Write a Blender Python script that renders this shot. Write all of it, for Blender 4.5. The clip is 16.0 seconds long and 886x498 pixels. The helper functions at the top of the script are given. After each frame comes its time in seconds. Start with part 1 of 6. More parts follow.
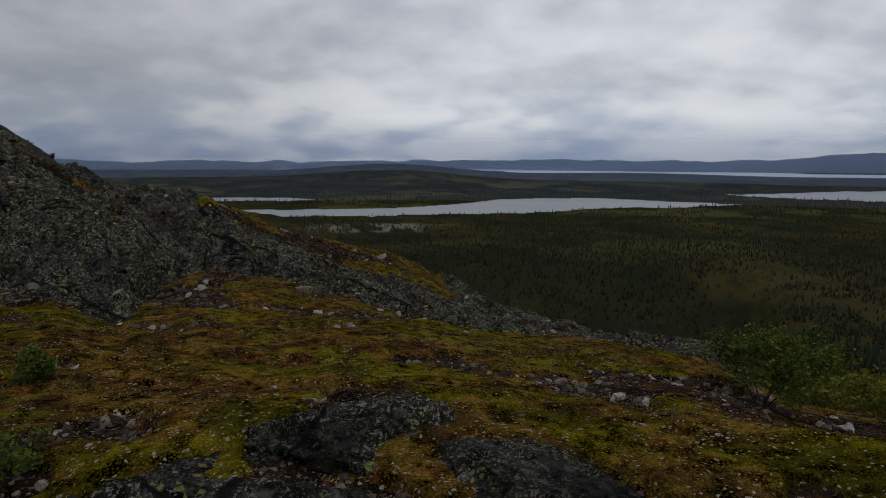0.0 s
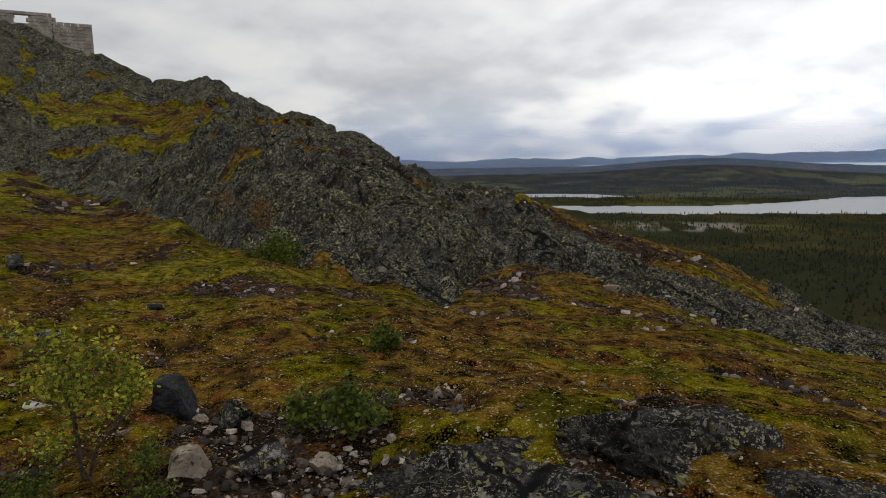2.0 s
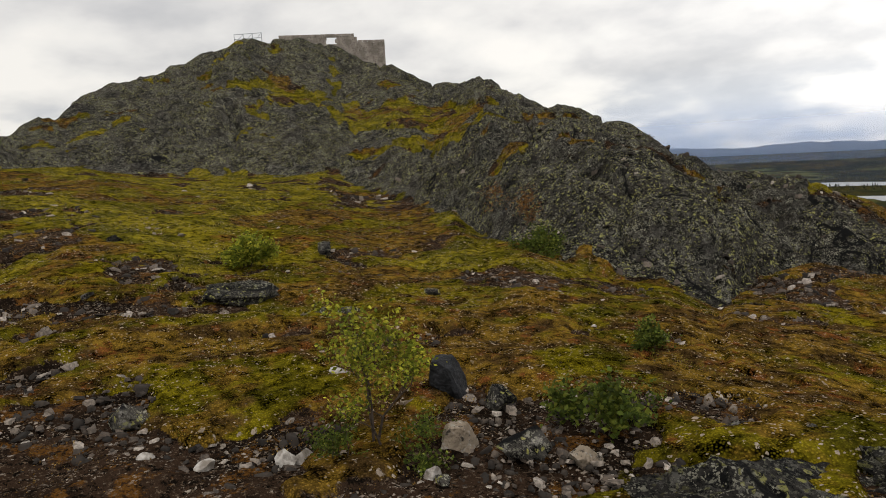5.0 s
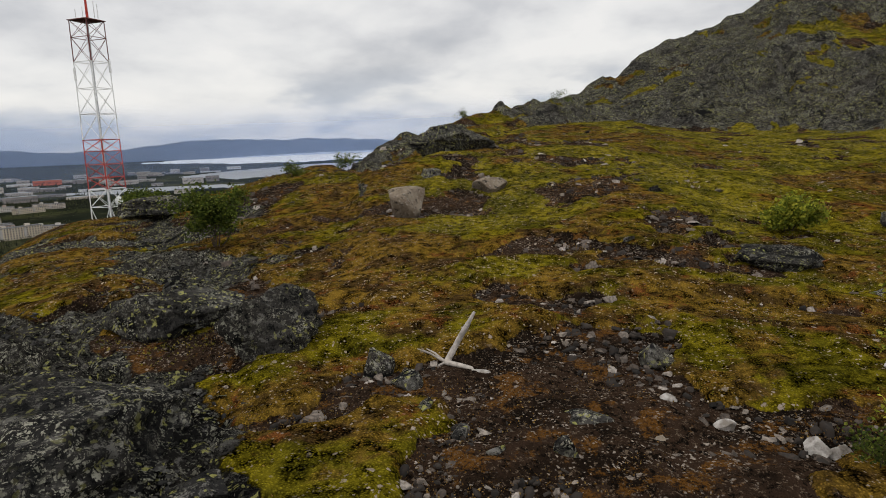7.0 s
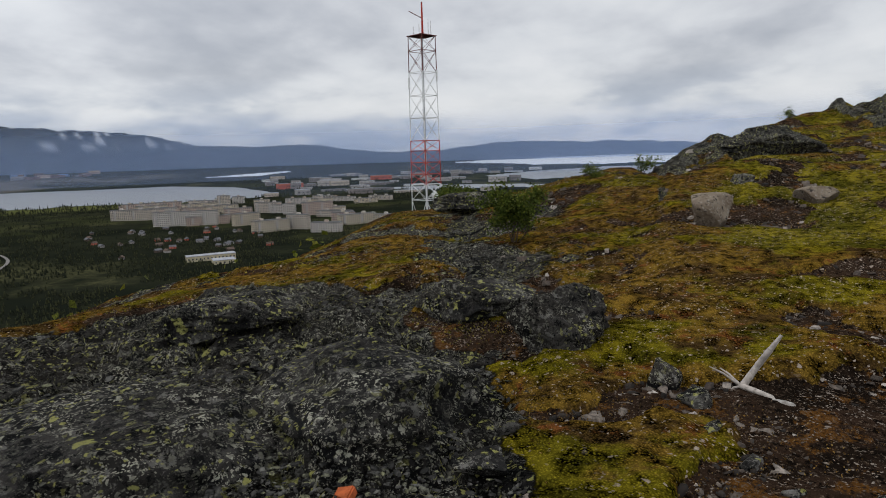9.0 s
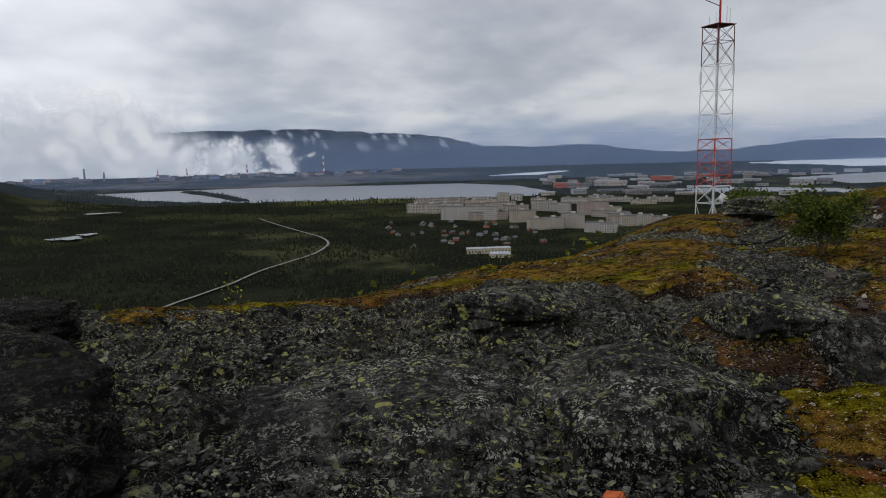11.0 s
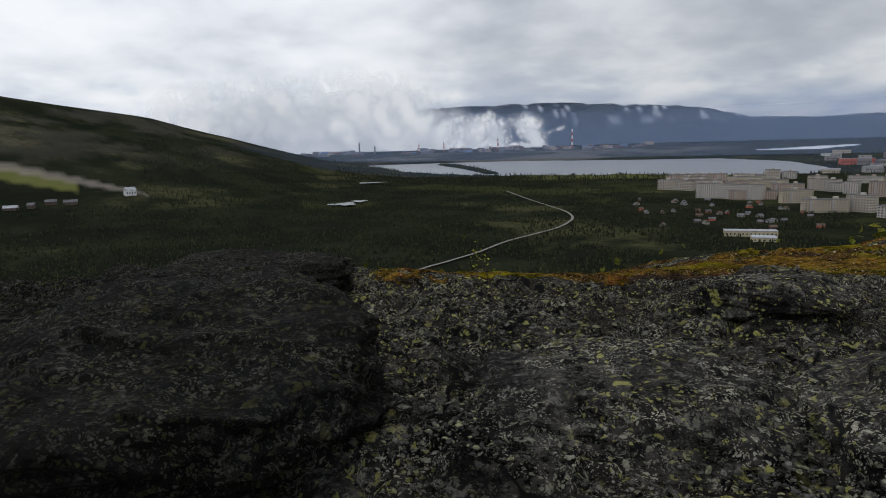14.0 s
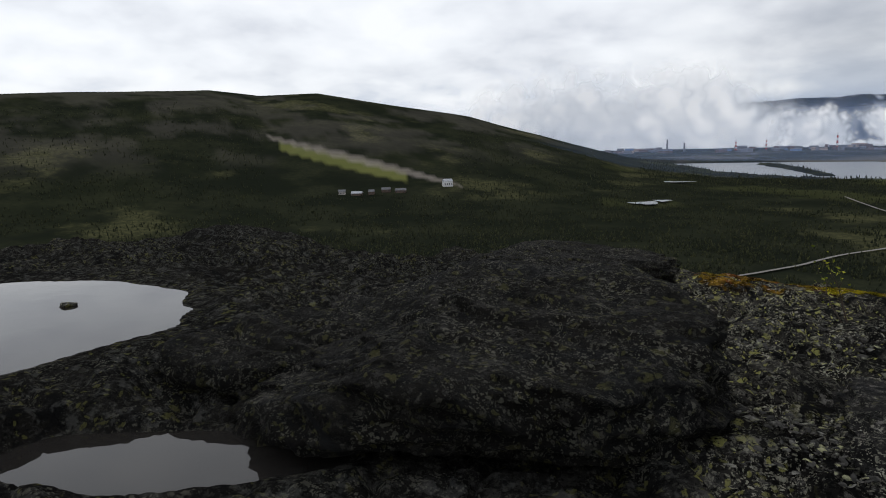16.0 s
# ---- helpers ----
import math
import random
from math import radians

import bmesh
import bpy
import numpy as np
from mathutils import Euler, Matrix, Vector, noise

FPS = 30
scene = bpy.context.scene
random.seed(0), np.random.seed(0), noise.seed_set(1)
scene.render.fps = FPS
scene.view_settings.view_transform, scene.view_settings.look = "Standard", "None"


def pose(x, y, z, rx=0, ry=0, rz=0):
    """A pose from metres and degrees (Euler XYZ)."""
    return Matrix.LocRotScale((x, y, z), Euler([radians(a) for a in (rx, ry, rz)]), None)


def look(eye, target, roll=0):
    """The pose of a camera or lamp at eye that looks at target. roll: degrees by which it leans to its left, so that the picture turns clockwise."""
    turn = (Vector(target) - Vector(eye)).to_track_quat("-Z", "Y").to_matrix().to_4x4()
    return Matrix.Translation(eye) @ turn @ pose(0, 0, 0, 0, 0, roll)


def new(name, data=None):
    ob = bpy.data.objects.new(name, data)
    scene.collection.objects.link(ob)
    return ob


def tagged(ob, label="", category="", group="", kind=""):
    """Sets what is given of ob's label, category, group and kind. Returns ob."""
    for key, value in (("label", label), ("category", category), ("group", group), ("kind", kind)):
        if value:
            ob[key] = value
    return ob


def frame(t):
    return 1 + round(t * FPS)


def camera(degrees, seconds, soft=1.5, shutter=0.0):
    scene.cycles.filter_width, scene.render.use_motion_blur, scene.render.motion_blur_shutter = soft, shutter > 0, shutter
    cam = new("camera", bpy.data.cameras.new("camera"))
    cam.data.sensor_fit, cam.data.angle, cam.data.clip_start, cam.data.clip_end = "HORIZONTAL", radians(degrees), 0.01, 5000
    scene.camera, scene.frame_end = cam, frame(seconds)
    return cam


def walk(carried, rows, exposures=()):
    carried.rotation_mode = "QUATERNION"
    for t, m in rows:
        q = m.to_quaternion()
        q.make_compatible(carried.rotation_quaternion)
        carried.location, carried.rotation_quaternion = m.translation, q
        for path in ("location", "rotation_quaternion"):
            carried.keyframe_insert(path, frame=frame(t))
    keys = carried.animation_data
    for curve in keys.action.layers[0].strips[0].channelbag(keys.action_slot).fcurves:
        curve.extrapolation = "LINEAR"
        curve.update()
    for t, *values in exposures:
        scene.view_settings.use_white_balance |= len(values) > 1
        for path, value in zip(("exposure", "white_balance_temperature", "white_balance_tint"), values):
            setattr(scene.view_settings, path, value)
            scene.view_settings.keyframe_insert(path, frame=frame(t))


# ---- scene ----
cam = camera(69.63, 16.0, soft=1.0)
# seconds, place, then the turn about x, y and z in degrees
PATH = [
    (0.0, 0.000, 0.000, 1.565, 82.30, -0.24, 0.04),
    (0.5, -0.042, -0.061, 1.593, 81.56, 0.51, 9.45),
    (1.0, -0.041, -0.072, 1.596, 81.27, -0.14, 16.76),
    (1.5, -0.043, -0.071, 1.595, 82.00, 0.28, 22.79),
    (2.0, -0.048, -0.079, 1.597, 82.17, 0.98, 27.11),
    (2.5, -0.042, -0.083, 1.595, 79.20, 1.74, 31.31),
    (3.0, -0.039, -0.089, 1.605, 79.69, 2.17, 34.15),
    (3.2, -0.029, -0.097, 1.600, 80.35, 2.04, 35.59),
    (5.3, -0.064, -0.101, 1.614, 82.17, 1.87, 54.99),
    (5.5, -0.084, -0.115, 1.617, 82.08, 1.02, 58.63),
    (6.0, -0.131, -0.158, 1.612, 83.11, 1.69, 67.71),
    (6.5, -0.129, -0.198, 1.613, 82.37, 2.22, 79.57),
    (7.0, -0.113, -0.193, 1.597, 80.43, 2.22, 95.85),
    (7.5, -0.088, -0.191, 1.595, 80.26, 1.69, 104.76),
    (8.0, -0.062, -0.197, 1.598, 80.57, 1.87, 111.71),
    (8.2, -0.046, -0.197, 1.602, 80.94, 1.81, 114.13),
    (10.3, -0.057, -0.121, 1.597, 80.87, 1.80, 136.79),
    (10.5, -0.049, -0.145, 1.598, 80.95, 1.75, 139.91),
    (11.0, -0.002, -0.194, 1.598, 82.11, 1.49, 146.51),
    (11.5, 0.085, -0.210, 1.606, 81.81, 2.01, 152.88),
    (12.0, 0.078, -0.231, 1.614, 81.32, 1.76, 158.75),
    (12.5, 0.033, -0.228, 1.617, 80.80, 1.36, 160.28),
    (13.0, 0.021, -0.212, 1.606, 80.15, 1.39, 162.58),
    (13.5, 0.026, -0.189, 1.601, 79.97, 1.56, 165.15),
    (14.0, 0.021, -0.168, 1.599, 80.41, 1.71, 168.35),
    (14.5, 0.018, -0.151, 1.583, 80.85, 1.90, 174.03),
    (15.0, 0.089, -0.148, 1.590, 81.35, 1.82, 180.39),
    (15.5, 0.209, -0.101, 1.595, 81.15, 1.59, 186.52),
    (16.0, 0.322, -0.030, 1.604, 80.85, 1.45, 194.90),
]
EXPOSURES = [(0.0, -1.2, 6200, 10), (0.5, -0.95, 6300, 10), (1.0, -0.75, 6400, 10), (1.5, -0.55, 6500, 10), (2.0, -0.4, 6650, 10), (2.5, -0.1, 6850, 10), (3.0, 0.15, 7000, 10), (5.5, 0.0, 6950, 10), (7.0, -0.05, 6700, 10), (8.0, -0.15, 6450, 10), (10.5, -0.4, 6250, 10), (11.5, -0.5, 6200, 10), (13.0, -0.45, 6250, 10), (16.0, -0.3, 6300, 10)]
walk(cam, [(t, pose(x, y, z, a, b, c)) for t, x, y, z, a, b, c in PATH], EXPOSURES)

# ---------------------------------------------------------------- light
def world_light():
    world = bpy.data.worlds.new("overcast")
    scene.world = world
    world.use_nodes = True
    t = world.node_tree
    t.nodes.clear()
    link = t.links.new

    def n(kind, **values):
        node = t.nodes.new("ShaderNode" + kind)
        for key, value in values.items():
            node.inputs[key].default_value = value
        return node

    def math_node(op, a, b=0.0, clamp=False):
        node = t.nodes.new("ShaderNodeMath")
        node.operation, node.use_clamp = op, clamp
        for i, v in enumerate((a, b)):
            if isinstance(v, (int, float)):
                node.inputs[i].default_value = v
            else:
                link(v, node.inputs[i])
        return node.outputs[0]

    def ramp(fac, *stops):
        node = t.nodes.new("ShaderNodeValToRGB")
        el = node.color_ramp.elements
        while len(el) < len(stops):
            el.new(0.5)
        for e, (p, c) in zip(el, stops):
            e.position, e.color = p, (*c, 1)
        link(fac, node.inputs[0])
        return node.outputs[0]

    def mix(fac, a, b, kind="MIX"):
        node = t.nodes.new("ShaderNodeMix")
        node.data_type, node.blend_type = "RGBA", kind
        for i, v in ((0, fac), (6, a), (7, b)):
            if isinstance(v, (int, float)):
                node.inputs[i].default_value = v
            elif isinstance(v, tuple):
                node.inputs[i].default_value = (*v, 1)
            else:
                link(v, node.inputs[i])
        return node.outputs[2]

    coords = n("TexCoord")
    split = n("SeparateXYZ")
    link(coords.outputs["Generated"], split.inputs[0])
    up = math_node("MAXIMUM", split.outputs[2], 0.0)
    # a sheet of heaped cloud overhead, drawn together towards the horizon
    reach = math_node("ADD", up, 0.30)
    flat = n("CombineXYZ")
    link(math_node("DIVIDE", split.outputs[0], reach), flat.inputs[0])
    link(math_node("DIVIDE", split.outputs[1], reach), flat.inputs[1])
    big = n("TexNoise", Scale=1.35, Detail=9.0, Roughness=0.50, Distortion=0.2)
    heap = n("TexNoise", Scale=4.2, Detail=7.0, Roughness=0.46, Distortion=0.15)
    lower = n("TexNoise", Scale=4.2, Detail=7.0, Roughness=0.46, Distortion=0.15)
    place, under = n("Mapping"), n("Mapping")
    under.inputs["Scale"].default_value = (1.05, 1.05, 1.0)
    for node in (place, under):
        node.inputs["Location"].default_value = (0.35, 1.1, 0.2)
        link(flat.outputs[0], node.inputs[0])
    for node, where in ((big, place), (heap, place), (lower, under)):
        link(where.outputs[0], node.inputs["Vector"])
    # each heap pale on its upper side and grey below
    shaded = math_node("MULTIPLY", math_node("SUBTRACT", lower.outputs[0], heap.outputs[0]), 0.38)
    body = math_node("ADD", math_node("ADD", math_node("MULTIPLY", big.outputs[0], 0.70), math_node("MULTIPLY", heap.outputs[0], 0.30)), shaded)
    tone = ramp(body, (0.34, (0.56, 0.58, 0.625)), (0.43, (0.68, 0.695, 0.73)), (0.49, (0.79, 0.80, 0.825)), (0.55, (0.88, 0.89, 0.905)), (0.64, (0.98, 0.98, 0.98)))
    # thinner towards the horizon, where the blue distance shows between the layers
    blue = ramp(body, (0.42, (0.46, 0.55, 0.71)), (0.48, (0.70, 0.75, 0.83)), (0.54, (0.98, 0.98, 0.98)))
    near_edge = ramp(up, (0.0, (0.85, 0.85, 0.85)), (0.05, (0.5, 0.5, 0.5)), (0.12, (0.0, 0.0, 0.0)))
    tone = mix(near_edge, tone, blue)
    # the cover thins out to the north
    thin = math_node("ADD", math_node("MULTIPLY", math_node("MINIMUM", split.outputs[0], 0.0), 0.5), math_node("MULTIPLY", split.outputs[1], 0.09))
    tone = mix(1.0, tone, ramp(math_node("ADD", thin, 0.5), (0.06, (0.69, 0.69, 0.69)), (0.24, (0.76, 0.76, 0.76)), (0.43, (0.97, 0.97, 0.97)), (0.57, (1.28, 1.28, 1.28)), (0.9, (1.4, 1.4, 1.4))), "MULTIPLY")
    sky = t.nodes.new("ShaderNodeTexSky")
    sky.sky_type, sky.sun_disc = "NISHITA", False
    sky.sun_elevation, sky.sun_rotation = radians(62), radians(172)
    clear = mix(1.0, sky.outputs[0], (0.10, 0.10, 0.10), "MULTIPLY")
    # an even overcast: brightest overhead
    rim = ramp(up, (0.0, (0.625, 0.625, 0.625)), (0.45, (0.64, 0.64, 0.64)), (0.75, (0.76, 0.76, 0.77)), (1.0, (0.82, 0.82, 0.83)))
    final = mix(1.0, mix(0.93, clear, tone), rim, "MULTIPLY")
    back = n("Background", Strength=2.13)
    link(final, back.inputs[0])
    out = n("OutputWorld")
    link(back.outputs[0], out.inputs[0])


world_light()
sun = new("sun", bpy.data.lights.new("sun", "SUN"))
sun.data.energy, sun.data.angle, sun.data.color = 0.9, radians(14), (1.0, 0.97, 0.92)
sun.matrix_world = look((0, 0, 60), (-0.09 * 60, 0.46 * 60, 60 - 0.88 * 60))


# ---------------------------------------------------------------- materials
class Paint:
    """A node material with short names for its nodes."""

    def __init__(self, name):
        self.m = bpy.data.materials.new(name)
        self.m.use_nodes = True
        self.t = self.m.node_tree
        self.b = self.t.nodes["Principled BSDF"]
        self.pos = self.t.nodes.new("ShaderNodeNewGeometry").outputs["Position"]

    def put(self, value, socket):
        if isinstance(value, (int, float)):
            socket.default_value = value
        elif isinstance(value, tuple):
            socket.default_value = (*value, 1) if len(value) == 3 and socket.type == "RGBA" else value
        else:
            self.t.links.new(value, socket)

    def node(self, kind, **values):
        node = self.t.nodes.new("ShaderNode" + kind)
        for key, value in values.items():
            self.put(value, node.inputs[key.replace("_", " ")])
        return node

    def noise(self, scale, detail=4.0, rough_=0.55, where=None, distortion=0.0):
        return self.node("TexNoise", Vector=where or self.pos, Scale=scale, Detail=detail, Roughness=rough_, Distortion=distortion).outputs[0]

    def voronoi(self, scale, where=None, feature="F1", out="Distance", randomness=1.0):
        node = self.t.nodes.new("ShaderNodeTexVoronoi")
        node.feature = feature
        self.put(where or self.pos, node.inputs["Vector"])
        node.inputs["Scale"].default_value = scale
        node.inputs["Randomness"].default_value = randomness
        return node.outputs[out]

    def calc(self, op, a, b=0.0, clamp=False):
        node = self.t.nodes.new("ShaderNodeMath")
        node.operation, node.use_clamp = op, clamp
        self.put(a, node.inputs[0])
        self.put(b, node.inputs[1])
        return node.outputs[0]

    def step(self, value, a, b):
        node = self.t.nodes.new("ShaderNodeMapRange")
        node.interpolation_type = "SMOOTHSTEP"
        self.put(value, node.inputs[0])
        node.inputs[1].default_value, node.inputs[2].default_value = a, b
        return node.outputs[0]

    def mix(self, fac, a, b, kind="MIX"):
        node = self.t.nodes.new("ShaderNodeMix")
        node.data_type, node.blend_type = "RGBA", kind
        for i, v in ((0, fac), (6, a), (7, b)):
            self.put(v, node.inputs[i])
        return node.outputs[2]

    def ramp(self, fac, *stops):
        node = self.t.nodes.new("ShaderNodeValToRGB")
        el = node.color_ramp.elements
        while len(el) < len(stops):
            el.new(0.5)
        for e, (p, c) in zip(el, stops):
            e.position, e.color = p, (*c, 1)
        self.put(fac, node.inputs[0])
        return node.outputs[0]

    def attribute(self, name):
        node = self.t.nodes.new("ShaderNodeAttribute")
        node.attribute_name = name
        return node.outputs["Fac"]

    def bump(self, height, distance, strength=1.0):
        node = self.node("Bump", Strength=strength, Distance=distance)
        self.put(height, node.inputs["Height"])
        return node.outputs[0]

    def done(self, colour, roughness=0.85, normal=None, metallic=0.0, specular=0.05):
        self.put(colour, self.b.inputs["Base Color"])
        self.put(roughness, self.b.inputs["Roughness"])
        self.put(metallic, self.b.inputs["Metallic"])
        self.put(specular, self.b.inputs["Specular IOR Level"])
        if normal is not None:
            self.put(normal, self.b.inputs["Normal"])
        return self.m


def speckle(p, scale, share, size, where):
    """Small blots: in that share of the cells, a ragged patch round the middle."""
    near, own = p.voronoi(scale, where), p.voronoi(scale, where, out="Color")
    return p.calc("MULTIPLY", p.step(near, size, size * 0.72), p.step(own, share, share - 0.04))


def rock_colour(p, tint=1.0):
    """Dark gneiss with grey, white and sulphur-yellow lichen. Returns the colour and a height."""
    large, mid, fine, fleck = p.noise(0.45, 5, 0.6), p.noise(2.4, 8, 0.68), p.noise(26, 8, 0.78), p.noise(8, 9, 0.76)
    warp = p.mix(0.09, p.pos, p.node("TexNoise", Vector=p.pos, Scale=14.0, Detail=4.0).outputs["Color"], "ADD")
    warp = p.mix(0.25, warp, p.node("TexNoise", Vector=p.pos, Scale=2.2, Detail=3.0).outputs["Color"], "ADD")

    def shade(r, g, b):
        return (r * tint, g * tint, b * tint)

    base = p.mix(p.step(large, 0.36, 0.64), shade(0.01591, 0.01525, 0.01459), shade(0.04111, 0.03646, 0.0305))
    base = p.mix(p.step(mid, 0.46, 0.62), base, shade(0.061, 0.05702, 0.05039))
    base = p.mix(p.step(p.noise(1.2, 8, 0.7, distortion=0.5), 0.55, 0.62), base, (0.01061, 0.01061, 0.01061))
    base = p.mix(p.step(fleck, 0.55, 0.60), base, shade(0.1326, 0.126, 0.1127))
    base = p.mix(p.step(fleck, 0.47, 0.42), base, (0.005967, 0.005967, 0.005967))
    base = p.mix(p.step(fine, 0.46, 0.40), base, (0.004641, 0.004641, 0.004641))
    # crusts: pale blots of three sizes, denser in some places
    thick = p.calc("MULTIPLY", p.step(p.noise(1.1, 7, 0.68), 0.36, 0.56), max(0.18, min(1.0, 1.3 * tint - 0.3)))
    blots = p.calc("MAXIMUM", speckle(p, 66, 0.56, 0.50, warp), p.calc("MAXIMUM", speckle(p, 31, 0.46, 0.46, warp), speckle(p, 14, 0.26, 0.38, warp)))
    crust = p.mix(p.step(p.noise(3.5, 5, 0.6), 0.40, 0.60), (0.13, 0.126, 0.098), (0.46, 0.445, 0.35))
    base = p.mix(p.calc("MULTIPLY", p.calc("MULTIPLY", blots, thick), p.step(p.noise(21, 6, 0.75), 0.45, 0.50)), base, crust)
    yellow = p.calc("MULTIPLY", p.calc("MAXIMUM", speckle(p, 25, 0.36, 0.46, warp), p.calc("MAXIMUM", speckle(p, 10, 0.24, 0.40, warp), speckle(p, 5, 0.14, 0.34, warp))), p.step(p.noise(0.7, 3), 0.38, 0.52))
    base = p.mix(p.calc("MULTIPLY", yellow, p.calc("MULTIPLY", p.step(fine, 0.43, 0.49), max(0.0, min(0.95, 1.3 * tint - 0.22)))), base, (0.36, 0.35, 0.11))
    # cracks
    seam = p.voronoi(0.42, p.mix(0.7, p.pos, p.node("TexNoise", Vector=p.pos, Scale=1.3, Detail=6.0).outputs["Color"], "ADD"), "DISTANCE_TO_EDGE")
    seam = p.calc("ADD", seam, p.calc("MULTIPLY", p.step(p.noise(0.6, 3), 0.50, 0.58), 0.1))
    base = p.mix(p.step(seam, 0.013, 0.004), base, (0.010, 0.010, 0.010))
    height = p.calc("ADD", p.calc("ADD", mid, p.calc("MULTIPLY", fleck, 0.8)), p.calc("MULTIPLY", fine, 0.30))
    height = p.calc("ADD", height, p.calc("MULTIPLY", p.step(seam, 0.0, 0.03), 0.3))
    return base, height


def rock_material(name="lichen_rock", tint=1.0):
    p = Paint(name)
    colour, height = rock_colour(p, tint)
    return p.done(colour, 0.92, p.bump(height, 0.10), specular=0.06)


def moss_tone(p):
    """From 0.3 to 1.5: the lights and darks of small leaves and stems."""
    leaf = p.voronoi(70, out="Color")
    clump = p.noise(7, 7, 0.72)
    return p.calc("ADD", p.calc("MULTIPLY", p.calc("MULTIPLY", leaf, p.step(p.voronoi(70), 0.62, 0.20)), 1.0), p.calc("MULTIPLY", p.step(clump, 0.36, 0.64), 0.75))


def scaled(p, colour, tone):
    both = p.t.nodes.new("ShaderNodeCombineXYZ")
    for i in range(3):
        p.put(tone, both.inputs[i])
    return p.mix(1.0, colour, both.outputs[0], "MULTIPLY")


def ground_material():
    p = Paint("tundra")
    rock, wood, grass, bare, peat = (p.attribute(k) for k in ("rock", "wood", "grass", "bare", "peat"))
    fine, speck = p.noise(34, 8, 0.75), p.noise(13, 9, 0.78)
    mid, wide = p.noise(1.3, 8, 0.68), p.noise(0.55, 7, 0.66)
    # mats of crowberry and moss: olive, yellow and rust, with dead brown stems between
    green = p.mix(p.step(mid, 0.40, 0.60), (0.06538, 0.05754, 0.005885), (0.1668, 0.134, 0.008501))
    rust = p.mix(p.step(p.noise(2.1, 8, 0.7), 0.42, 0.58), (0.06316, 0.03715, 0.01338), (0.1858, 0.1115, 0.01783))
    rust = p.mix(p.step(p.noise(3.3, 7, 0.7), 0.56, 0.62), rust, (0.1486, 0.05573, 0.01634))
    lush = p.attribute("lush")
    share = p.calc("SUBTRACT", wide, p.calc("MULTIPLY", p.calc("SUBTRACT", lush, 0.25), 0.20))
    green = p.mix(p.calc("MULTIPLY", lush, 0.6), green, p.mix(p.step(mid, 0.42, 0.58), (0.108, 0.098, 0.012), (0.245, 0.198, 0.020)))
    moss = p.mix(p.step(share, 0.48, 0.54), green, rust)
    moss = scaled(p, moss, moss_tone(p))
    litter = p.mix(0.05, p.pos, p.node("TexNoise", Vector=p.pos, Scale=24.0, Detail=3.0).outputs["Color"], "ADD")
    bits = p.calc("MULTIPLY", p.calc("MAXIMUM", speckle(p, 36, 0.34, 0.38, litter), speckle(p, 14, 0.16, 0.33, litter)), p.step(p.noise(0.9, 6, 0.7), 0.40, 0.52))
    moss = p.mix(p.calc("MULTIPLY", bits, 0.9), moss, p.mix(p.noise(17, 2), (0.1584, 0.1152, 0.0828), (0.4464, 0.3816, 0.3168)))
    # dark peat, brown litter and frost-split stones
    gravel = p.mix(p.step(p.noise(1.1, 6, 0.65), 0.42, 0.56), (0.009331, 0.00648, 0.004666), (0.02903, 0.01763, 0.0114))
    gravel = p.mix(p.step(speck, 0.48, 0.43), gravel, (0.005702, 0.004147, 0.00311))
    gravel = p.mix(p.calc("MULTIPLY", p.step(p.noise(2.8, 7, 0.72), 0.54, 0.60), p.step(fine, 0.42, 0.50)), gravel, (0.08813, 0.03888, 0.009331))
    gravel = p.mix(p.step(fine, 0.56, 0.61), gravel, (0.1037, 0.07517, 0.05184))
    torn = p.mix(0.06, p.pos, p.node("TexNoise", Vector=p.pos, Scale=22.0, Detail=3.0).outputs["Color"], "ADD")
    chips = p.calc("MAXIMUM", speckle(p, 50, 0.36, 0.42, torn), speckle(p, 19, 0.26, 0.38, torn))
    gravel = p.mix(p.calc("MULTIPLY", chips, p.step(p.noise(2.6, 6, 0.7), 0.46, 0.56)), gravel, p.mix(p.noise(21, 2), (0.072, 0.054, 0.04176), (0.4176, 0.3528, 0.288)))
    cover = p.step(p.calc("ADD", p.calc("SUBTRACT", p.calc("ADD", p.calc("MULTIPLY", p.calc("SUBTRACT", mid, 0.5), 1.6), p.calc("MULTIPLY", p.calc("SUBTRACT", p.noise(4.2, 7, 0.7), 0.5), 1.7)), peat), p.calc("MULTIPLY", p.calc("SUBTRACT", speck, 0.5), 0.9)), -0.58, -0.42)
    land_ = p.mix(cover, gravel, moss)
    rock_c, rock_h = rock_colour(p, 0.74)
    # dark south-eastern bedrock round the pools, its backlit shade put into the colour
    rock_c = p.mix(p.calc("MULTIPLY", p.attribute("backlit_dark"), 0.78), rock_c, p.mix(p.step(p.noise(11, 7, 0.7), 0.5, 0.62), (0.007, 0.007, 0.007), (0.05, 0.05, 0.046)))
    edge = p.step(p.calc("ADD", rock, p.calc("MULTIPLY", p.calc("SUBTRACT", p.noise(1.6, 8, 0.7), 0.5), 1.7)), 0.44, 0.54)
    colour = p.mix(edge, land_, rock_c)
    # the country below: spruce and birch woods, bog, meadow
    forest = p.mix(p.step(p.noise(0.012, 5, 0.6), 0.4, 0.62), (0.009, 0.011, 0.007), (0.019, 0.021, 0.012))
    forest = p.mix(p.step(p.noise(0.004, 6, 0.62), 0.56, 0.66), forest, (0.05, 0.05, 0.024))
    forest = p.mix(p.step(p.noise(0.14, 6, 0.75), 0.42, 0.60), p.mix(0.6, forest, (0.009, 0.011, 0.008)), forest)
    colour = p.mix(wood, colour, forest)
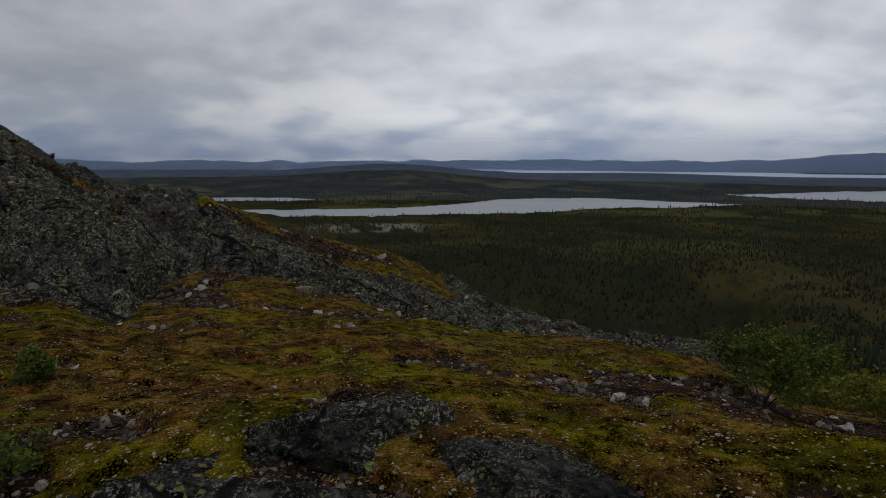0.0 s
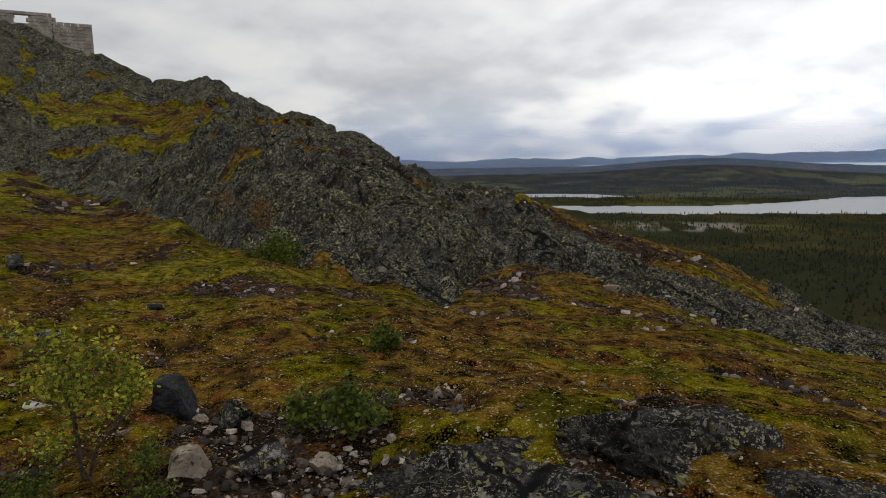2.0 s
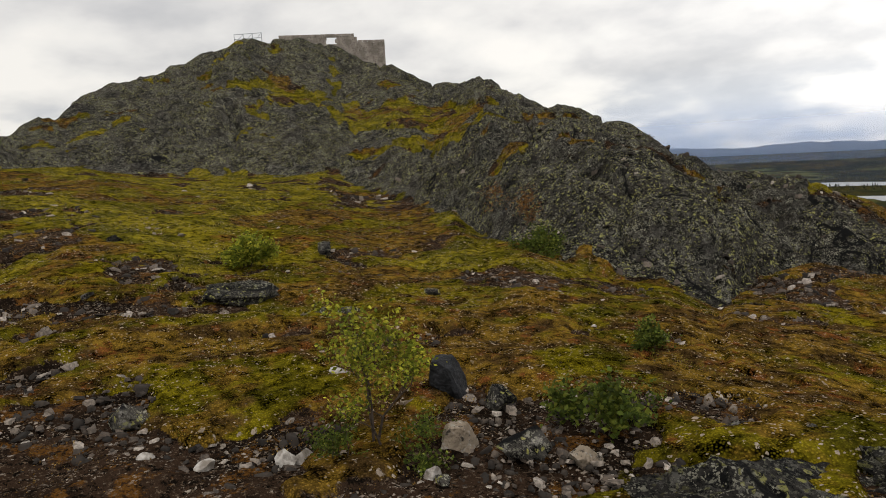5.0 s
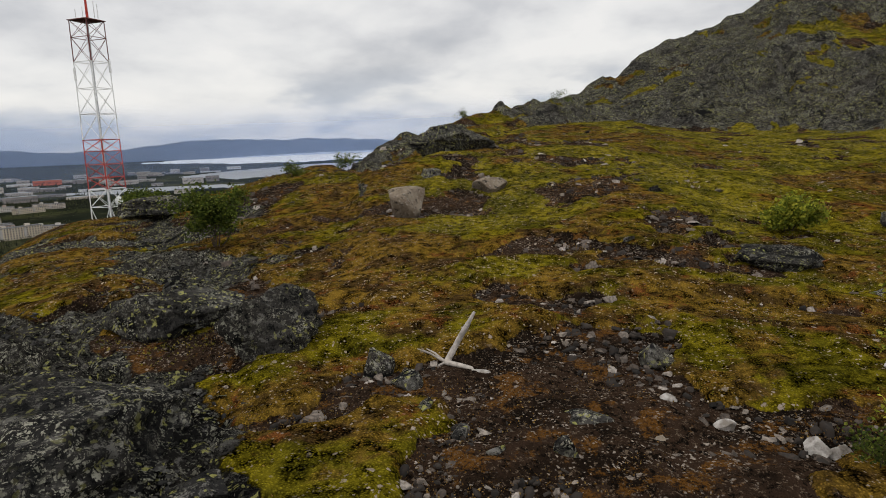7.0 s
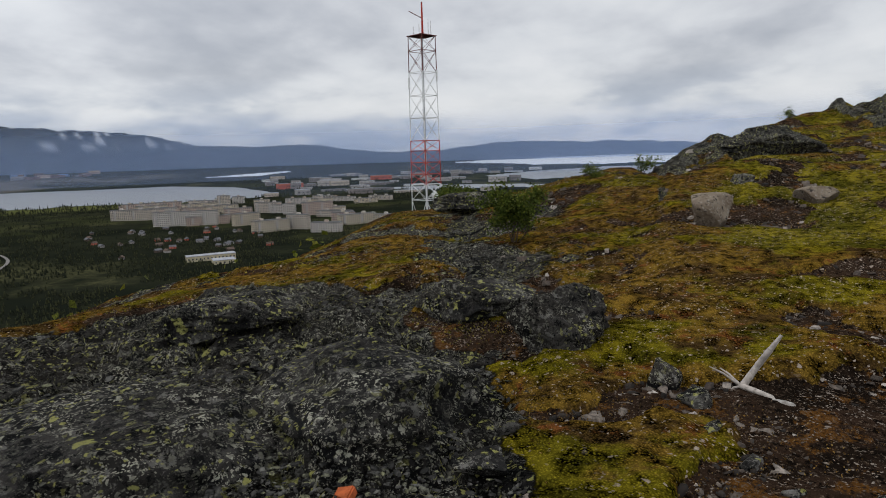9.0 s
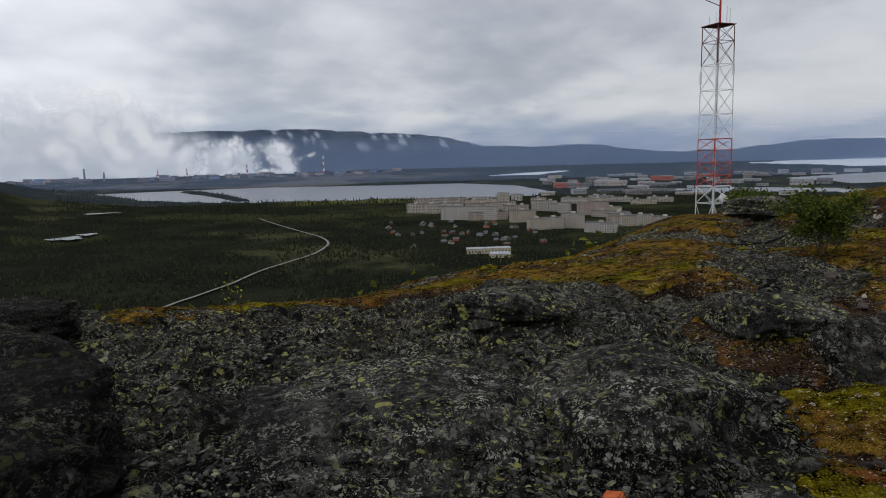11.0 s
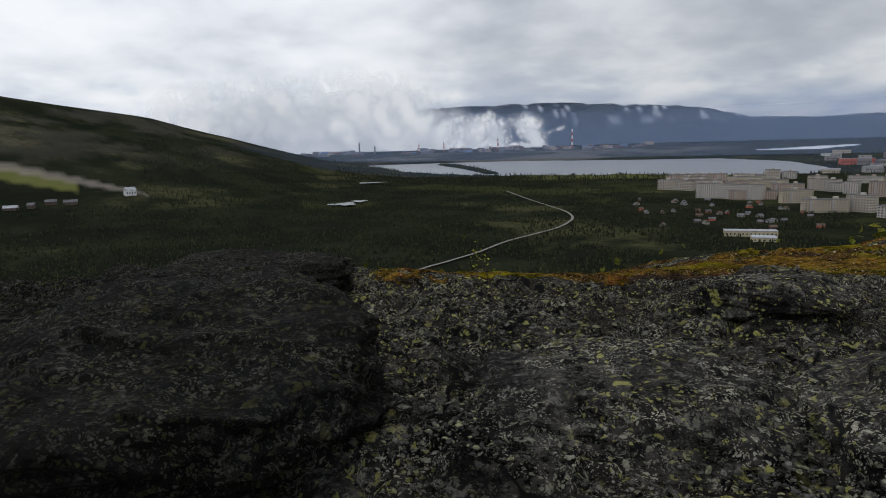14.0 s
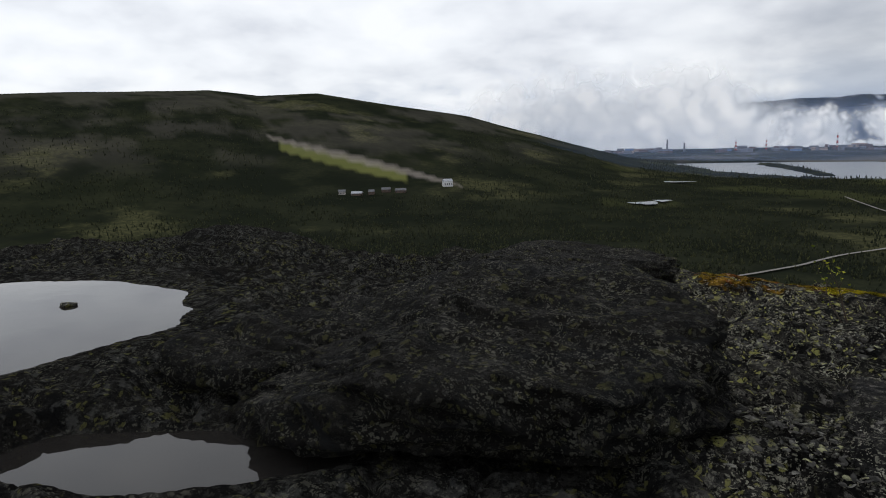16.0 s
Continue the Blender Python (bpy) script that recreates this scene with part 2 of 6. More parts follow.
    meadow = p.mix(p.noise(0.02, 4), (0.06, 0.072, 0.022), (0.105, 0.105, 0.036))
    colour = p.mix(grass, colour, meadow)
    scree = p.mix(p.noise(0.05, 5), (0.11, 0.095, 0.08), (0.24, 0.215, 0.19))
    colour = p.mix(bare, colour, scree)
    colour = p.mix(p.attribute("snow"), colour, (0.8, 0.82, 0.85))
    turf_h = p.calc("ADD", p.calc("MULTIPLY", p.calc("SUBTRACT", 1.0, p.voronoi(70)), 0.16), p.calc("MULTIPLY", speck, 0.25))
    height = p.calc("ADD", p.calc("MULTIPLY", rock_h, edge), turf_h)
    return p.done(colour, 0.95, p.bump(height, 0.08), specular=0.0)


def water_material(name, deep, ripple, roughness, swell=0.004):
    p = Paint(name)
    wave = p.noise(ripple, 3)
    p.b.inputs["IOR"].default_value = 1.33
    return p.done(deep, roughness, p.bump(wave, swell, 1.0 if swell > 0.1 else 0.2), specular=0.5)


def plain(name, colour, roughness=0.7, spread=0.25, scale=6.0, metallic=0.0, bumps=0.0):
    """A weathered coat: the colour, mottled at two scales."""
    p = Paint(name)
    dark = tuple(c * (1 - spread) for c in colour)
    light = tuple(min(1, c * (1 + spread * 0.7)) for c in colour)
    c = p.mix(p.step(p.noise(scale, 5, 0.6), 0.3, 0.7), dark, light)
    c = p.mix(p.step(p.noise(scale * 7, 3), 0.62, 0.8), c, tuple(v * (1 - 1.4 * spread) for v in colour))
    return p.done(c, roughness, p.bump(p.noise(scale * 5, 4), bumps) if bumps else None, metallic)


ROCK = rock_material()
GROUND = ground_material()
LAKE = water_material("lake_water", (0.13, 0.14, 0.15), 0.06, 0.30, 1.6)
# far water: the bright sky's reflection is put into its base colour
FAR_LAKE = water_material("far_lake_painted_sky", (0.50, 0.53, 0.57), 0.06, 0.5, 1.6)
PUDDLE = water_material("puddle_water", (0.012, 0.011, 0.010), 3.0, 0.015)


# ---------------------------------------------------------------- the lie of the land
def lattice(ix, iy, seed):
    n = (ix.astype(np.int64) * 374761393 + iy.astype(np.int64) * 668265263 + seed * 974711) & 0x7FFFFFFF
    n = ((n ^ (n >> 13)) * 1274126177) & 0x7FFFFFFF
    return ((n ^ (n >> 16)) & 0xFFFF) / 65535.0


def grain(x, y, size, seed=0):
    """Smooth noise from -1 to 1 with bumps of that size."""
    x, y = x / size, y / size
    ix, iy = np.floor(x), np.floor(y)
    fx, fy = x - ix, y - iy
    fx, fy = fx * fx * fx * (fx * (fx * 6 - 15) + 10), fy * fy * fy * (fy * (fy * 6 - 15) + 10)
    a, b = lattice(ix, iy, seed), lattice(ix + 1, iy, seed)
    c, d = lattice(ix, iy + 1, seed), lattice(ix + 1, iy + 1, seed)
    return 2 * ((a + (b - a) * fx) * (1 - fy) + (c + (d - c) * fx) * fy) - 1


def rough(x, y, size, octaves, seed=0, gain=0.5):
    total, amp = 0, 1.0
    for k in range(octaves):
        total = total + amp * grain(x * 0.8 + y * 0.6 + 17.3 * k, y * 0.8 - x * 0.6 - 9.1 * k, size, seed + k)
        size, amp = size / 2.03, amp * gain
    return total


def cells(x, y, size, seed=0):
    """Distance to the nearest and the second nearest of scattered points (in sizes), and the nearest one's own number."""
    x, y = x / size, y / size
    ix, iy = np.floor(x), np.floor(y)
    f1, f2, own = np.full(x.shape, 9.0), np.full(x.shape, 9.0), np.zeros(x.shape)
    for i in (-1, 0, 1):
        for j in (-1, 0, 1):
            cx, cy = ix + i, iy + j
            r = np.hypot(cx + lattice(cx, cy, seed) - x, cy + lattice(cx, cy, seed + 7) - y)
            nearer = r < f1
            f2 = np.where(nearer, f1, np.minimum(f2, r))
            own = np.where(nearer, lattice(cx, cy, seed + 13), own)
            f1 = np.where(nearer, r, f1)
    return f1, f2, own


def ease(a, b, v):
    k = np.clip((v - a) / (b - a), 0, 1)
    return k * k * (3 - 2 * k)


EYE_Z = 1.57
FLOOR = -98.0
# height of the knoll round the camera: bearing, then height at these distances
STEPS = (4, 8, 12, 18, 27, 40, 90, 450)
KNOLL_SOUTH = (
    (-300, 0.1, -0.5, -1.2, -2.6, -5, -8, -20, -97),
    (-235, 0.2, 0.3, 0.35, -0.7, -3.2, -6, -17, -97),
    (-215, 0.2, 0.32, 0.3, -1.2, -3.6, -7, -18, -97),
    (-200, 0.1, 0.1, -0.3, -2.0, -4.6, -8, -20, -97),
    (-160, 0.1, -0.2, -1.05, -3.1, -5.5, -9, -21, -97),
    (-140, 0.1, 0.0, -0.4, -1.5, -3.4, -7, -19, -97),
    (-125, 0.0, 0.0, 0.05, -0.05, -0.9, -3, -12, -97),
)
KNOLL_NORTH = (
    (-104, 0.0, 0.0, 0.25, 0.7, 0.9, -0.5, -6, -96),
    (-80, -0.1, 0.0, 0.4, 1.0, 1.8, 2.6, 1, -94),
    (-58, -0.1, -0.1, 0.05, 0.5, 1.4, 2.4, 3, -94),
    (-38, -0.05, -0.35, -0.85, -1.4, -1.7, -2.2, -7, -95),
    (-22, 0.0, -0.65, -1.2, -1.6, -2.0, -4.5, -13, -96),
    (-12, 0.0, -0.9, -1.5, -1.65, -1.6, -4.8, -17, -96),
    (-2, 0.0, -0.95, -1.75, -2.2, -2.55, -6.8, -18, -96),
    (8, 0.0, -1.05, -2.0, -3.1, -5.0, -9.0, -20, -96),
    (20, 0.0, -1.15, -2.25, -4.2, -7.0, -11.0, -22, -97),
    (32, 0.0, -1.2, -2.5, -4.6, -7.6, -12, -23, -97),
)

KNOLL = KNOLL_SOUTH + KNOLL_NORTH


def bearing(x, y):
    a = np.degrees(np.arctan2(x, y))
    return np.where(a > 60, a - 360, a)


def real_distance(d):
    """The air line that a place d metres out stands for: the far country is drawn in, at its true angles."""
    return np.where(d < 2500, d, 2500 - 2350 * np.log(np.clip(1 - (np.maximum(d, 2500) - 2500) / 2350, 0.012, 1)))


def floor_at(d):
    return EYE_Z + (FLOOR - EYE_Z) * d / real_distance(d)


def knoll(x, y):
    d, a = np.hypot(x, y), bearing(x, y)
    k = np.arcsinh(d / 3)
    ks = [0.0, *np.arcsinh(np.array(STEPS) / 3)]
    angles = [row[0] for row in KNOLL] + [60]
    levels = [np.interp(k, ks, (0.0, *row[1:])) for row in KNOLL]
    levels.append(levels[0])
    z = np.zeros(x.shape)
    for i in range(len(KNOLL)):
        w = ease(angles[i], angles[i + 1], a)
        inside = (a >= angles[i]) & (a < angles[i + 1])
        z = np.where(inside, levels[i] + (levels[i + 1] - levels[i]) * w, z)
    return z


# the hill: by bearing, how far off its foot and its crest lie, and how many degrees above the horizon they stand
FOOT_FAR = (-106, 12, -97, 19, -92, 26, -84, 36, -76, 34, -68, 33, -61, 31, -57, 26, -54, 22, -50, 18, -47, 14.5, -44, 13, -40, 11.5, -36, 11, -32, 10.5, -27, 10, -24.5, 13.2, -20, 14.2, -16, 13.3, -9, 11.8, 4, 10.5, 30, 10.5)
FOOT_UP = (-106, -4.5, -97, -1.2, -92, 0.2, -88, 0.8, -84, 1.2, -80, 1.0, -74, 0.0, -61, -0.3, -58, -1.8, -54, -3.1, -50, -4.4, -47.7, -6.6, -44, -8.1, -40.5, -9.9, -36, -11.1, -31.8, -11.6, -27.5, -13.2, -24.5, -10.6, -20.5, -9.5, -16, -10.3, -8.7, -12.4, -2, -14.2, 4, -15.6, 16, -16.1, 30, -17.0)
CREST_FAR = (-106, 22, -97, 32, -92, 40, -84, 50, -76, 58, -66, 62, -60, 61, -55, 58, -49, 52, -46, 48, -42, 40, -36, 29, -30, 24, -26, 20, -20, 18.5, -14, 19, -8, 21, 0, 22, 9, 21, 30, 18)
CREST_UP = (-106, -4.3, -103, -1.1, -101, -0.1, -97, 1.1, -94.5, 2.2, -92, 2.4, -88, 3.1, -84, 3.2, -82, 4.5, -78.5, 6.7, -75.5, 8.2, -72, 8.4, -69, 10.1, -67.8, 10.9, -60.6, 10.1, -58, 9.2, -55, 8.6, -51.5, 6.1, -49, 6.3, -46.5, 7.4, -43, 4.5, -40, 3.5, -36, 1.8, -32.5, 0.3, -28, -2.2, -26, -3.4, -20.5, -2.7, -18, -4, -14, -5.8, -8, -7.2, -4.6, -7.9, -0.5, -10.2, 3, -12.4, 9, -14.6, 13.5, -15.6, 30, -14.8)
# the brow of the lower face and the back of the grassy bench above it, as shares of the rise; how deep the face is
BROW = (-106, 0.5, -76, 0.55, -72, 0.63, -62, 0.44, -57, 0.45, -50, 0.62, -43, 0.80, -36, 0.88, -30, 0.85, -20, 0.75, -14, 0.52, 0, 0.5, 10, 0.8)
BENCH = (-106, 0.75, -76, 0.70, -72, 0.74, -62, 0.64, -57, 0.70, -52, 0.88, -46, 0.86, -40, 0.95, -20, 0.88, -14, 0.8, 10, 0.9)
DEPTH = (-106, 0.4, -86, 0.40, -60, 0.34, -50, 0.24, -44, 0.20, -36, 0.26, -28, 0.34, -20, 0.38, 0, 0.4)


def span(a, table):
    return np.interp(a, table[0::2], table[1::2])


def hill(x, y):
    """Height with the hill on the knoll, and the way up it: below 0 in front of its foot, 1 on the crest."""
    d, a = np.hypot(x, y), bearing(x, y)
    a = a + (0.5 * grain(x, y, 7.0, 3) + 0.25 * grain(x, y, 2.2, 4)) * ease(10, 16, d)
    df, dc = span(a, FOOT_FAR), span(a, CREST_FAR)
    ef, ec = span(a, FOOT_UP), span(a, CREST_UP)
    s = (d - df) / (dc - df)
    way = np.radians(a)
    base = knoll(x, y)
    lift = EYE_Z + df * np.tan(np.radians(ef)) - knoll(df * np.sin(way), df * np.cos(way))
    low = base + lift * ease(0.3, 1.0, d / df)
    deep, brow, bench = span(a, DEPTH), span(a, BROW), span(a, BENCH)
    t = np.clip(s, 0, 1)
    rise = np.where(t < deep, brow * (1 - (1 - t / deep) ** 1.5), np.where(t < 0.72, brow + (bench - brow) * (t - deep) / (0.72 - deep), bench + (1 - bench) * (1 - (1 - (t - 0.72) / 0.28) ** 1.6)))
    up = EYE_Z + d * np.tan(np.radians(ef + (ec - ef) * rise))
    top = EYE_Z + dc * np.tan(np.radians(ec))
    behind = base + (top - knoll(dc * np.sin(way), dc * np.cos(way))) * (1 - ease(0, 16, d - dc))
    behind = np.minimum(behind, EYE_Z + d * np.tan(np.radians(ec)) - 0.14 * (d - dc))
    z = np.where(s < 0, low, np.where(s < 1, up, behind))
    share = ease(-106, -102, a) * (1 - ease(23, 30, a))
    return base + (z - base) * share, np.where(share > 0.5, s, -1.0)


# small humps of bedrock in the turf: bearing, distance, half width across and along the view, turn, foot, top, boxiness
HUMPS = (
    (-96, 20, 1.5, 1.2, 0, 0.2, 1.05, 2.2),
    (-107, 17, 2.0, 1.4, 0, 0.0, 0.45, 2.0),
)


def lobe(x, y, a, dist, across, along, turn, foot, top, p):
    s, c = math.sin(radians(a + turn)), math.cos(radians(a + turn))
    ox, oy = x - dist * math.sin(radians(a)), y - dist * math.cos(radians(a))
    q = np.hypot((ox * c - oy * s) / across, (ox * s + oy * c) / along)
    return np.where(q < 1.6, foot + (top - foot) * (1 - q ** p), -999)


def bedrock(x, y):
    """The humps alone, warped so that no edge runs round like a drawn ellipse."""
    d = np.hypot(x, y)
    wx = x + 0.05 * d * grain(x, y, 9.0, 3) + 0.02 * d * grain(x, y, 2.3, 4)
    wy = y + 0.05 * d * grain(x, y, 9.0, 5) + 0.02 * d * grain(x, y, 2.3, 6)
    z = np.full(x.shape, -999.0)
    for hump in HUMPS:
        z = np.maximum(z, lobe(wx, wy, *hump))
    return z


def bump(a, d, a0, d0, wa, wd):
    return np.exp(-((a - a0) / wa) ** 2 - ((d - d0) / wd) ** 2)


# the ranges on the horizon: bearing, degrees above it
RANGES = (-240, 0.5, -190, 0.6, -178, 1.9, -169, 2.8, -159, 2.9, -152, 2.6, -147, 2.2, -143, 1.3, -138, 1.0, -134.5, 1.15, -128, 0.25, -122, 0.35, -116, 0.75, -107, 0.75, -98, 0.3, -28, 0.0, -12, 0.1, 6, 0.25, 13, 0.33, 22, 0.15, 30, 0.5, 34, 0.9, 42, 0.3)


def far_land(x, y):
    """Valley floor, the ridge with the ski slope, the wooded hill beyond the lake and the mountains."""
    d, a = np.hypot(x, y), bearing(x, y)
    z = floor_at(d) + 2.0
    # ridge to the south-east: highest at the left, running down to the valley
    crest = np.interp(a, (-300, -290, -240, -229, -214.5, -210.5, -205.7, -192.5, -186.6, -179, -172, -160), (60, 120, 262, 266, 283, 262, 268, 188, 131, 44, 8, 0))
    crest = crest * (1 + 0.025 * grain(x, y, 260, 31))
    z = z + crest * ease(700, 2150, d) * (1 - ease(2350, 3600, d)) * ease(-300, -285, a)
    # wooded hills to the north, beyond the lake
    z = z + 76 * bump(a, d, -4.5, 3350, 9, 520) + 40 * bump(a, d, 16, 3500, 13, 450) + 48 * bump(a, d, -24, 3500, 14, 600) + 24 * bump(a, d, 40, 3600, 12, 500)
    # blue ranges along the edge of sight
    lift = span(a, RANGES) + 0.10 * grain(a, 0 * a, 5.0, 41) + 0.08 * grain(a, 0 * a, 2.1, 42) + 0.06 * grain(a, 0 * a, 0.9, 43) + 0.03 * grain(a, 0 * a, 0.35, 44)
    z = z + (EYE_Z + d * np.tan(np.radians(lift)) - floor_at(d)) * ease(4768, 4842, d)
    return z


def lake_edges(a):
    """For each lake: the angle below the horizon of its near and of its far shore, at bearing a (equal where there is none)."""
    w = 0.05 * grain(a, 0 * a, 1.7, 51) + 0.025 * grain(a, 0 * a, 0.5, 52)
    yield "lake", span(a, (-18.2, 4.15, -14, 4.75, -4.3, 4.76, 7.9, 4.42, 13.5, 3.95, 20, 3.68, 25.7, 3.2)) + w, span(a, (-18.2, 4.1, -10, 4.1, -4.3, 4.05, 1, 3.7, 5.5, 3.18, 13, 3.0, 20, 3.18, 25.7, 3.24)) + 0.4 * w, -18.2, 25.7
    yield "lake", span(a, (-20.5, 3.3, -14, 3.37, -10.6, 3.3)) + 0.5 * w, span(a, (-20.5, 3.0, -14, 3.06, -10.6, 3.28)), -20.5, -10.6
    yield "lake", span(a, (24, 2.5, 30, 2.75, 40, 2.75)) + w, span(a, (24, 2.45, 30, 2.2, 36, 1.85, 40, 1.8)) + w, 24, 40
    yield "lake", span(a, (-15.8, 0.62, -8, 0.7, 3, 0.68, 10, 0.92, 25, 1.05, 40, 1.55)) + w, span(a, (-15.8, 0.55, 3, 0.55, 12, 0.62, 25, 0.68, 40, 0.85)), -15.8, 40
    yield "lake", span(a, (-185, 2.5, -179, 2.35, -171.5, 2.85, -165, 3.2, -156, 3.25, -143, 3.4, -139, 3.35, -136.9, 3.0)) + w, span(a, (-185, 1.9, -174, 1.9, -163, 1.9, -155, 2.02, -145, 2.05, -140, 2.35, -136.9, 2.95)), -185, -136.9
    yield "lake", span(a, (-142.3, 1.45, -138, 1.42, -135.5, 1.18)) + 0.4 * w, span(a, (-142.3, 1.4, -138, 1.2, -135.5, 1.12)), -142.3, -135.5
    yield "lake", span(a, (-118.5, 2.1, -114, 2.45, -110, 2.4, -104, 2.3, -98, 2.2)) + w, span(a, (-118.5, 2.05, -114, 1.75, -108, 1.5, -98, 1.4)), -118.5, -98
    yield "lake", span(a, (-121, 0.82, -115, 1.12, -108, 1.28, -98, 1.2)) + w, span(a, (-121, 0.76, -112, 0.58, -106, 0.5, -98, 0.5)), -121, -98
    yield "lake", span(a, (-129, 3.0, -122, 3.15, -113, 3.2)) + w, span(a, (-129, 2.93, -122, 2.75, -113, 2.9)) + 0.5 * w, -129, -113


def shore(degrees):
    """Distance on the ground, as drawn, of water seen so far below the horizon."""
    far = (EYE_Z - FLOOR) / np.tan(np.radians(degrees))
    return np.where(far < 2500, far, 2500 + 2350 * (1 - np.exp(-(far - 2500) / 2350)))


def lake_depth(x, y):
    """Above 0 in a lake, to 1 well inside it."""
    d, a = np.hypot(x, y), bearing(x, y)
    deep = np.zeros(x.shape)
    for _, near, far, a0, a1 in lake_edges(a):
        dn, df = shore(near), shore(far)
        k = np.minimum(d - dn, df - d) / 14
        deep = np.maximum(deep, np.where((a > a0) & (a < a1), np.clip(k, 0, 1), 0))
    # the low spit that runs into the south-west lake
    spit = np.minimum(np.abs(a + 166.3 + 2.6 * (d - 2350) / 500) / 0.55, 9)
    deep = np.where((np.abs(a + 166) < 8) & (d > 1900) & (d < 2750), np.minimum(deep, np.clip(spit - 1, 0, 1)), deep)
    return deep


# thick cushions of moss: bearing, distance, half widths
CUSHIONS = ((-112, 3.25, 9, 0.5), (-100, 5.5, 14, 0.55), (-8, 5.4, 9, 0.35), (2, 4.9, 7, 0.4), (-25, 5.6, 7, 0.35), (-62, 8.6, 5, 0.5), (-72, 7.0, 7, 0.35), (-55, 6.6, 5, 0.4), (-92, 7.6, 5, 0.5), (-88, 9.4, 8, 0.8), (-20, 3.75, 9, 0.3), (-45, 12, 7, 1.6), (-12, 7.2, 12, 0.9), (-84, 6.9, 6, 0.4))


def cushion(x, y):
    d, a = np.hypot(x, y), bearing(x, y) + 3.0 * grain(x, y, 0.7, 85)
    d = d + 0.25 * grain(x, y, 0.8, 86) + 0.08 * grain(x, y, 0.25, 87)
    return np.clip(sum(np.exp(-(((a - a0) / wa) ** 2 + ((d - d0) / wd) ** 2) ** 2) for a0, d0, wa, wd in CUSHIONS), 0, 1)


def soil(x, y):
    """Share of bare peat and gravel between the mats, 0 to 1."""
    d, a = np.hypot(x, y), bearing(x, y)
    lean = 0.30 * ease(-112, -104, a) * (1 - ease(-52, -40, a)) * (1 - ease(7.0, 11.0, d))
    lean = lean + 0.30 * ease(-40, -28, a) * (1 - ease(8, 16, a)) * ease(4.5, 6.5, d) - 0.25 * ease(-100, -90, a) * (1 - ease(-50, -40, a)) * ease(8, 12, d)
    lean = lean + 1.4 * np.exp(-(((a + 47) / 11) ** 2 + ((d - 3.75) / 0.95) ** 2) ** 2) + 0.25 * np.exp(-(((a + 77) / 14) ** 2 + ((d - 4.2) / 1.0) ** 2) ** 2)
    lean = lean - 1.7 * cushion(x, y)
    return ease(-0.05, 0.28, grain(x, y * 1.4, 1.7, 81) + 0.65 * grain(x, y, 0.62, 82) + 0.3 * grain(x, y, 0.25, 84) + lean - 0.20)


# rain pools on the bedrock: bearing, distance, half length and half width, water level, turn
POOLS = ((123.8, 6.7, 2.1, 1.85, 0.28, 29), (135.5, 3.5, 0.92, 0.33, 0.12, 33))


def pool_shape(x, y, pool):
    """Below 1 inside the pool."""
    a, dist, half, wide, _, turn = pool
    s, c = math.sin(radians(a + turn)), math.cos(radians(a + turn))
    ox, oy = x - dist * math.sin(radians(a)), y - dist * math.cos(radians(a))
    u, v = (ox * c - oy * s) / half, (ox * s + oy * c) / wide
    return np.hypot(u, v * (1 + 0.25 * u)) + 0.10 * grain(x, y, 0.5 * half, 37) + 0.05 * grain(x, y, 0.16 * half, 38)


